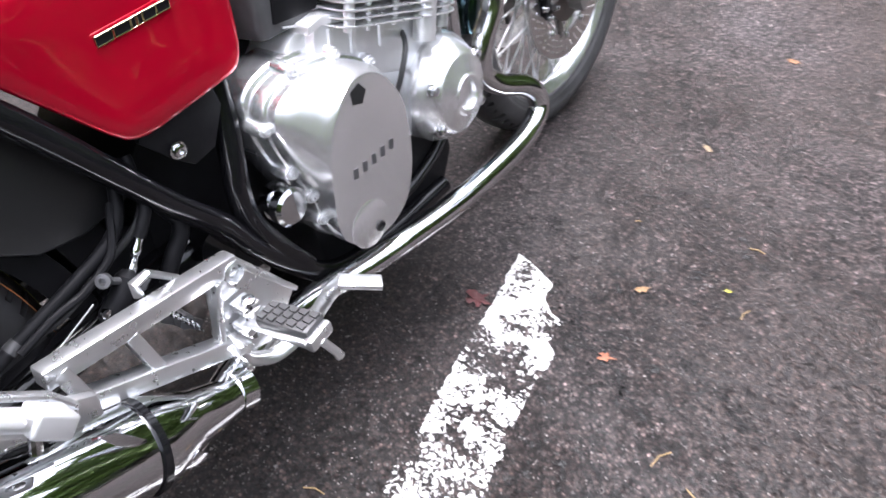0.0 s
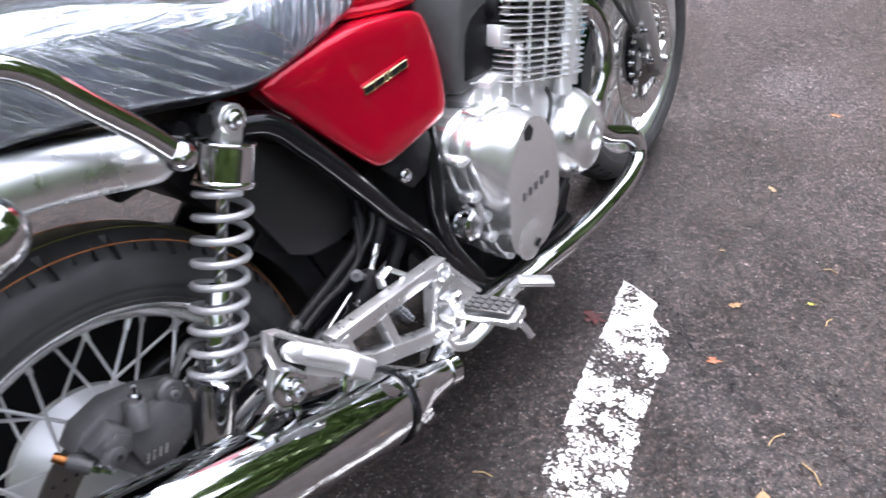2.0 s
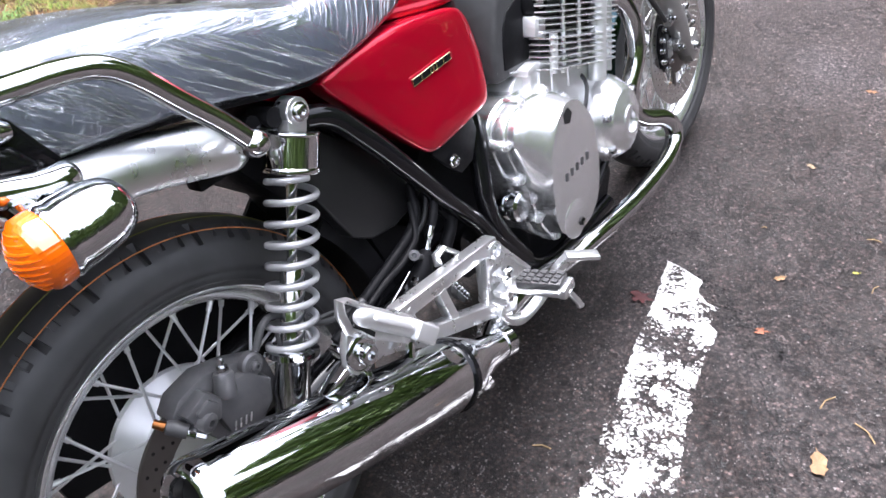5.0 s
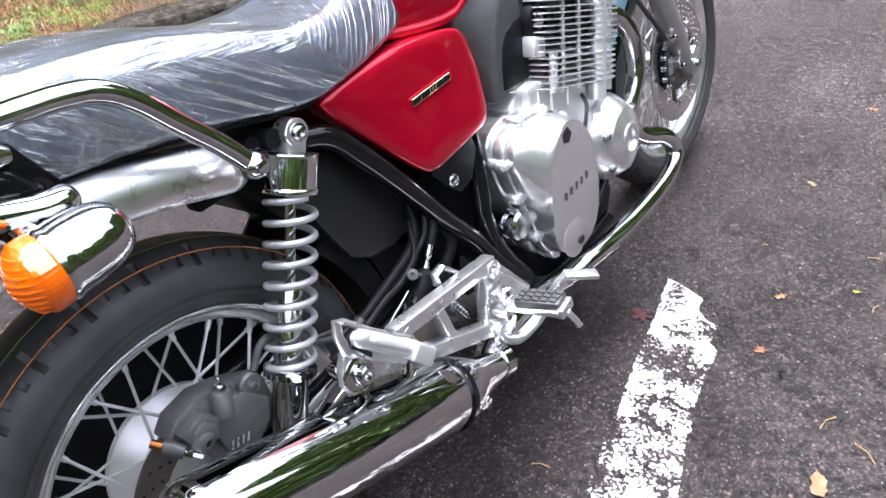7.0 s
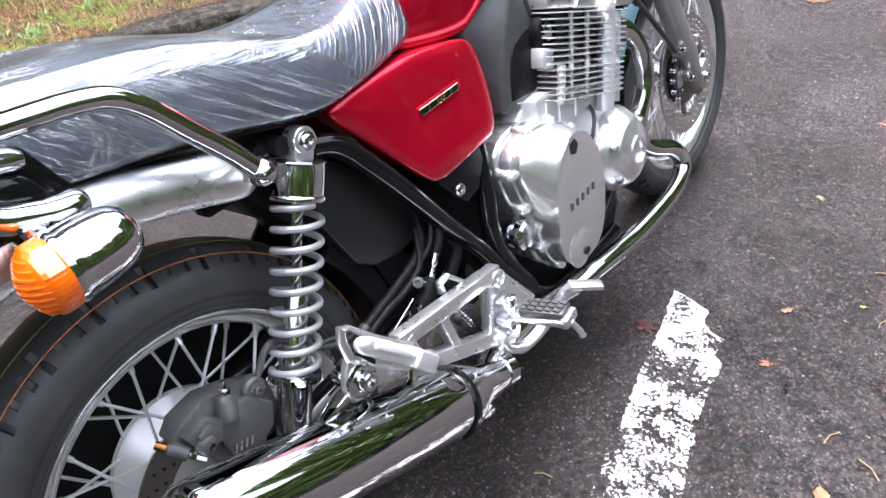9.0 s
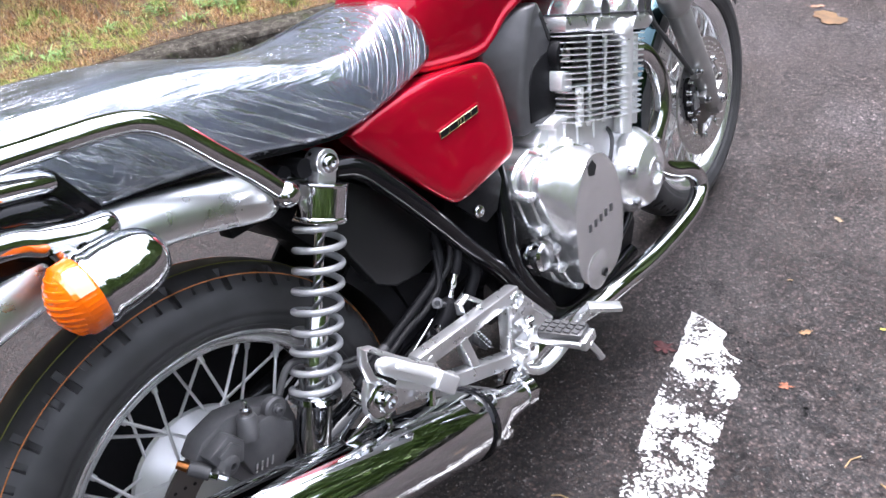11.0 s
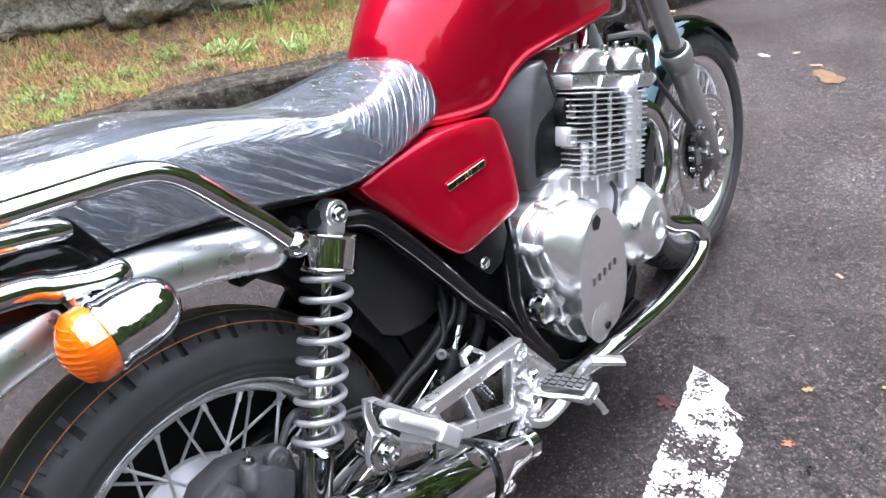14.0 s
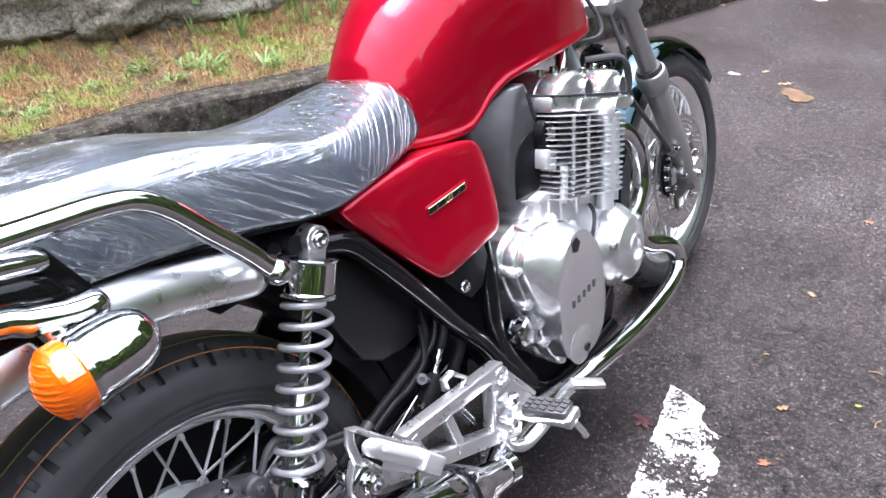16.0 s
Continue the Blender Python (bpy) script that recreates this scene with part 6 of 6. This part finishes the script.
part("rear_peg", tube([Vector((0.284, 0.1359, 0.5416)).lerp(Vector((0.287, 0.2150, 0.4585)), t) for t in (0.0, 0.03, 0.08, 0.15, 0.85, 1.0)], [0.004, 0.0085, 0.0115, 0.0125, 0.0125, 0.0125], 20, squash=(1.0, 0.9)), PEG, pbr, "folded aluminium passenger footrest")
part("peg_pad", tube([Vector((0.2935, 0.150, 0.532)).lerp(Vector((0.2965, 0.2035, 0.4755)), t) for t in (0.0, 0.04, 0.1, 0.9, 0.96, 1.0)], [0.001, 0.005, 0.0065, 0.0065, 0.005, 0.001], 16, squash=(0.6, 1.2)), PEG, pbr, "flat tread of the footrest", angle=60)
part("peg_slot", bar((0.2745, 0.1365, 0.5255), (0.2765, 0.1590, 0.4905), 0.004, 0.006), VOID, pbr, "dark slot under the footrest")
part("peg_web", bar((0.272, 0.156, 0.494), (0.276, 0.205, 0.448), 0.014, 0.012), PEG, pbr, bevel=0.003)
part("peg_hinge", bar((0.287, 0.205, 0.469), (0.287, 0.232, 0.437), 0.032, 0.026), PEG, pbr, bevel=0.004, segments=3)
bolt((0.262, 0.140, 0.474), 0.014, pbr, name="hanger_bolt", h=0.018)
part("hanger_washer", lathe([(0.024, 0), (0.024, 0.004), (0.020, 0.006), (0.018, 0.006)], (0.260, 0.140, 0.474), n=24), CHROME, pbr)
part("hinge_bolt", tube([(0.278, 0.206, 0.444), (0.280, 0.197, 0.425)], 0.0065, 10), CHROME, pbr)

# exhaust
for k, x0 in enumerate((0.155, 0.055, -0.055, -0.155)):
    if k == 0:
        pts = [(0.135, 0.985, 0.60), (0.145, 1.04, 0.600), (0.152, 1.085, 0.57), (0.160, 1.108, 0.52), (0.163, 1.105, 0.457), (0.158, 1.075, 0.40), (0.158, 1.068, 0.35), (0.168, 1.098, 0.315), (0.182, 1.150, 0.290), (0.191, 1.178, 0.258), (0.197, 1.168, 0.225), (0.207, 1.085, 0.208), (0.211, 0.920, 0.209), (0.205, 0.768, 0.222), (0.190, 0.690, 0.221), (0.182, 0.590, 0.236), (0.193, 0.505, 0.250), (0.215, 0.434, 0.264), (0.236, 0.386, 0.270)]
    else:
        pts = [(x0 * 0.9, 0.985, 0.60), (x0, 1.05, 0.60), (x0, 1.11, 0.55), (x0, 1.12, 0.42), (x0, 1.11, 0.27), (x0 * 0.9, 1.03, 0.175), (x0 * 0.7 + 0.03, 0.88, 0.15), (0.06 + x0 * 0.4, 0.70, 0.16), (0.13, 0.52, 0.20), (0.19, 0.44, 0.24)]
    part("header_pipe", tube(spline(pts, 8), 0.0195 if k == 0 else 0.019, 20), CHROME, bike, "chrome exhaust header pipe")
maxis = [Vector(p) for p in ((0.236, 0.417, 0.255), (0.238, 0.388, 0.264), (0.241, 0.343, 0.281), (0.246, 0.294, 0.302), (0.252, 0.053, 0.400), (0.254, -0.062, 0.449), (0.255, -0.112, 0.471))]
mrad = [0.023, 0.027, 0.036, 0.0535, 0.0555, 0.0545, 0.052]
muf = part("muffler", tube(maxis, mrad, 48, caps=False), CHROME, bike, "long chrome muffler", angle=40)
seam = [p + Vector((0.030, 0.0, -0.046)) * (r / 0.055) for p, r in zip(maxis[2:], mrad[2:])]
part("seam", tube(seam, 0.0022, 8), CHROME, muf, "folded seam along the muffler")
md = (maxis[-1] - maxis[-2]).normalized()
end = maxis[-1]
part("end_cone", lathe([(0.0525, 0.0), (0.051, 0.010), (0.046, 0.017), (0.040, 0.019), (0.034, 0.015), (0.031, 0.0), (0.028, -0.06), (0.002, -0.06)], end, md, n=48, ends=False), CHROME, muf, angle=40)
part("outlet", lathe([(0.0305, 0.0), (0.0275, -0.055), (0.002, -0.055)], end, md, n=32, ends=False), VOID, muf, "dark outlet")
sd = (maxis[4] - maxis[3]).normalized()
part("clamp", tube([maxis[3] + sd * t for t in (0.008, 0.009, 0.018, 0.019)], [0.050, 0.0560, 0.0565, 0.0545], 40), BLACK, muf, "dark muffler clamp band")
part("clamp_ear", prism([(0.245, 0.396), (0.261, 0.386), (0.283, 0.348), (0.275, 0.344), (0.255, 0.370)], 0.282, 0.286), CHROME, muf, "pointed chrome clamp ear", bevel=0.001)
part("clamp_ear", joined(bar((0.290, 0.294, 0.290), (0.282, 0.328, 0.260), 0.004, 0.012), bar((0.282, 0.328, 0.260), (0.286, 0.317, 0.282), 0.004, 0.010)), CHROME, muf, "bent end of the clamp strap", bevel=0.001)
part("front_clamp", tube([maxis[0] + Vector((0, 0.010, -0.004)), maxis[0] + Vector((0, -0.010, 0.004))], 0.027, 32), CHROME, muf)
part("hanger", joined(bar((0.225, 0.15, 0.41), (0.245, 0.13, 0.475), 0.05, 0.01), bar((0.24, 0.08, 0.445), (0.25, 0.15, 0.47), 0.02, 0.012)), CHROME, muf, "chrome muffler hanger", bevel=0.002)

# rear mudguard, grab rail, tail
GUARD = [(0.196, 0.735, 0.712, 0.075), (0.188, 0.746, 0.709, 0.100), (0.17, 0.754, 0.710, 0.112), (0.148, 0.762, 0.715, 0.116), (0.095, 0.777, 0.732, 0.117), (0.03, 0.794, 0.750, 0.117), (-0.05, 0.808, 0.762, 0.117), (-0.085, 0.812, 0.764, 0.117), (-0.12, 0.812, 0.758, 0.117), (-0.17, 0.808, 0.748, 0.117), (-0.26, 0.78, 0.715, 0.117), (-0.34, 0.70, 0.64, 0.115)]
rings = []
for y, zt, zb, w in smooth_rows(GUARD, 64):
    round_off = min(1.0, max(0.0, (-0.10 - y) / 0.10))
    arc = [(w - 0.042 + 0.060 * math.cos(radians(a)), zb + 0.007 + (zt - zb) * math.sin(radians(a)) / 0.68) for a in (-12, -4, 4, 12, 20, 27, 34, 39, 43)] + [(w - 0.03, zt + 0.005)]
    dome = [(w * 1.12 * math.cos(radians(a)), zb + 0.004 + (zt - zb + 0.03) * math.sin(radians(a))) for a in (-6, 4, 14, 25, 36, 47, 57, 66, 74, 80)]
    arc = [(p[0] + (q[0] - p[0]) * round_off, p[1] + (q[1] - p[1]) * round_off) for p, q in zip(arc, dome)]
    ring = [(x, y, v) for x, v in arc] + [(-x, y, v) for x, v in arc[::-1]]
    rings.append(ring + [(x * 0.97, yy, zz - 0.003) for x, yy, zz in ring[::-1]])
part("rear_mudguard", loft(rings), FENDER, bike, "brushed chrome rear mudguard", angle=60)
part("undertray", box((0.075, 0.15, 0.695), (0.03, 0.05, 0.02)), PLASTIC, bike, bevel=0.003)
for sx in (1, -1):
    rail = part("grab_rail", tube(spline([(sx * 0.178, 0.163, 0.742), (sx * 0.177, 0.135, 0.782), (sx * 0.176, 0.10, 0.824), (sx * 0.175, 0.068, 0.863), (sx * 0.175, 0.038, 0.887), (sx * 0.175, 0.0, 0.898), (sx * 0.175, -0.06, 0.905), (sx * 0.172, -0.16, 0.915), (sx * 0.155, -0.25, 0.92), (sx * 0.10, -0.33, 0.925), (0, -0.36, 0.925)], 8), 0.0125, 20), CHROME, bike, "chrome grab rail tube")
    part("rail_end", joined(lathe([(0.007, -0.030), (0.012, -0.022), (0.0160, -0.010), (0.0172, -0.001), (0.0160, 0.007), (0.0130, 0.013), (0.0085, 0.0165), (0.0080, 0.0195), (0.0060, 0.0205), (0.001, 0.0205)], (sx * 0.178, 0.163, 0.742), (sx, 0, 0), n=28)), CHROME, rail)
    part("rail_bracket", bar((sx * 0.15, 0.165, 0.74), (sx * 0.115, 0.20, 0.72), 0.012, 0.03), SATIN, rail, bevel=0.002)
    sig = part("turn_signal", lathe([(0.0365, 0.0), (0.0378, 0.003), (0.0378, 0.007), (0.0368, 0.009), (0.0365, 0.022), (0.0355, 0.040), (0.0335, 0.055), (0.0300, 0.066), (0.0245, 0.0745), (0.0170, 0.0800), (0.0080, 0.0828), (0.001, 0.0832)], (sx * 0.212, -0.094, 0.778), (0.0, 1, 0.03), n=40), CHROME, bike, "chrome bullet turn signal with amber lens")
    lens = part("lens", lathe([(0.0355, 0.001), (0.0372, -0.002), (0.0372, -0.010), (0.0366, -0.0175), (0.0352, -0.0192), (0.0325, -0.0222), (0.0280, -0.0268), (0.0210, -0.0318), (0.0110, -0.0355), (0.001, -0.0365)], (sx * 0.212, -0.094, 0.778), (0.0, 1, 0.03), n=192, shape=lambda w: (1 + 0.004 * math.sin(48 * w), 1 + 0.004 * math.sin(48 * w))), AMBER, sig, "amber ribbed lens")
    # Thin shell added over the lens where the sky glint sits.
    shell = [[(sx * 0.212 + math.cos(radians(a)) * r, -0.094 + d, 0.777 + math.sin(radians(a)) * r) for r, d in ((0.0380, -0.003), (0.0380, -0.010), (0.0374, -0.0178), (0.0360, -0.0198), (0.0330, -0.0232))] for a in (range(22, 80, 4) if sx > 0 else range(100, 160, 4))]
    part("lens_glint", (lambda g: (g[0], [f for f in g[1] if max(f) - min(f) < 7 and not {0, 4} <= {i % 5 for i in f}]))(loft(shell, caps=False)), GLINT, lens, "extra-glossy shell added for the sky glint on the lens", angle=60)
    for k in range(9):
        h = (k - 4) * 0.0066
        half = math.sqrt(0.0315 ** 2 - h * h)
        ends = [Vector((sx * 0.212 + u, -0.094 - 0.0365 + 0.0165 * ((u * u + h * h) / 0.0345 ** 2) ** 0.95, 0.777 + h)) for u in (-half, -half * 0.75, -half * 0.5, -half * 0.25, 0.0, half * 0.25, half * 0.5, half * 0.75, half)]
        part("lens_rib", tube(ends, [0.0008] + [0.0026] * 7 + [0.0008], 8), AMBER, lens)
    part("stalk", joined(tube(spline([(sx * 0.115, -0.080, 0.796), (sx * 0.155, -0.083, 0.797), (sx * 0.198, -0.088, 0.788)], 6), [0.013] * 3 + [0.0180] * 8 + [0.0205] * 2, 24)), CHROME, sig, "chrome signal stalk")
part("tail_cowl", prism([(-0.32, 0.925), (-0.09, 0.893), (-0.050, 0.876), (-0.022, 0.820), (-0.022, 0.805), (-0.06, 0.795), (-0.32, 0.81)], -0.147, 0.147), BLACK, bike, "glossy black tail cowl", bevel=0.006)
for sx in (1, -1):
    part("rail_mount", tube([Vector(p) for p in ((sx * 0.150, -0.30, 0.918), (sx * 0.151, -0.12, 0.884), (sx * 0.152, -0.068, 0.870), (sx * 0.151, -0.058, 0.866), (sx * 0.150, -0.054, 0.864))], [0.017, 0.0155, 0.013, 0.009, 0.003], 20), CHROME, bike, "chrome grab rail mount")
    pad = [(-0.150, 0.866), (-0.110, 0.871), (-0.08, 0.864), (-0.062, 0.854), (-0.047, 0.830), (-0.050, 0.820), (-0.066, 0.818), (-0.10, 0.838), (-0.14, 0.852)]
    rings = [[(sx * x, -0.095 + (y + 0.095) * k, 0.847 + (zz - 0.847) * k) for y, zz in pad] for x, k in ((0.140, 1.0), (0.152, 1.0), (0.157, 0.93), (0.161, 0.78), (0.164, 0.5), (0.165, 0.2))]
    part("tail_inset", loft(rings), BLACK, bike, "glossy black oval inset", angle=60)
    arm = part("tail_arm", tube(spline([(sx * 0.150, -0.30, 0.858), (sx * 0.158, -0.135, 0.838), (sx * 0.162, -0.095, 0.824), (sx * 0.164, -0.060, 0.812), (sx * 0.162, -0.038, 0.808), (sx * 0.156, -0.030, 0.806)], 6), [0.015] * 12 + [0.0155] * 6 + [0.0165] * 8 + [0.016, 0.015, 0.013, 0.010, 0.005], 24), CHROME, bike, "chrome signal bracket arm", angle=60)
    bolt((sx * 0.168, -0.040, 0.804), 0.007, arm, (sx, 0, 0), h=0.010)
part("side_stand", tube([(-0.13, 0.62, 0.22), (-0.20, 0.58, 0.10), (-0.235, 0.57, -0.035)], 0.011, 12), BLACK, bike, "black side stand")
part("stand_foot", box((-0.237, 0.57, -0.040), (0.05, 0.06, 0.006), Matrix.Rotation(radians(LEAN), 3, "Y")), BLACK, bike)

# wires and hoses round the engine top
part("throttle_cable", tube(spline([(0.06, 1.12, 0.86), (0.09, 1.13, 0.80), (0.10, 1.10, 0.77), (0.08, 1.0, 0.78), (0.05, 0.9, 0.775)], 8), 0.0045, 8), RUBBER, bike)
part("brake_line", tube(spline([(0.085, 1.18, 0.80), (0.115, 1.17, 0.72), (0.112, 1.19, 0.62), (0.110, 1.25, 0.55), (0.105, 1.33, 0.47), (0.10, 1.38, 0.42)], 8), 0.0055, 8), RUBBER, bike, "black front brake line")
part("wire_loom", tube(spline([(0.10, 1.04, 0.74), (0.15, 1.09, 0.73), (0.155, 1.11, 0.68), (0.14, 1.10, 0.62)], 8), 0.006, 8), RUBBER, bike)
part("ignition_cap", tube([(0.09, 0.97, 0.765), (0.10, 0.985, 0.80)], 0.010, 12), RUBBER, bike)
part("horn", lathe([(0.02, 0), (0.038, 0.01), (0.04, 0.02), (0.02, 0.03)], (0.06, 1.14, 0.70), (0, 1, 0.2), n=24), BLACK, bike)
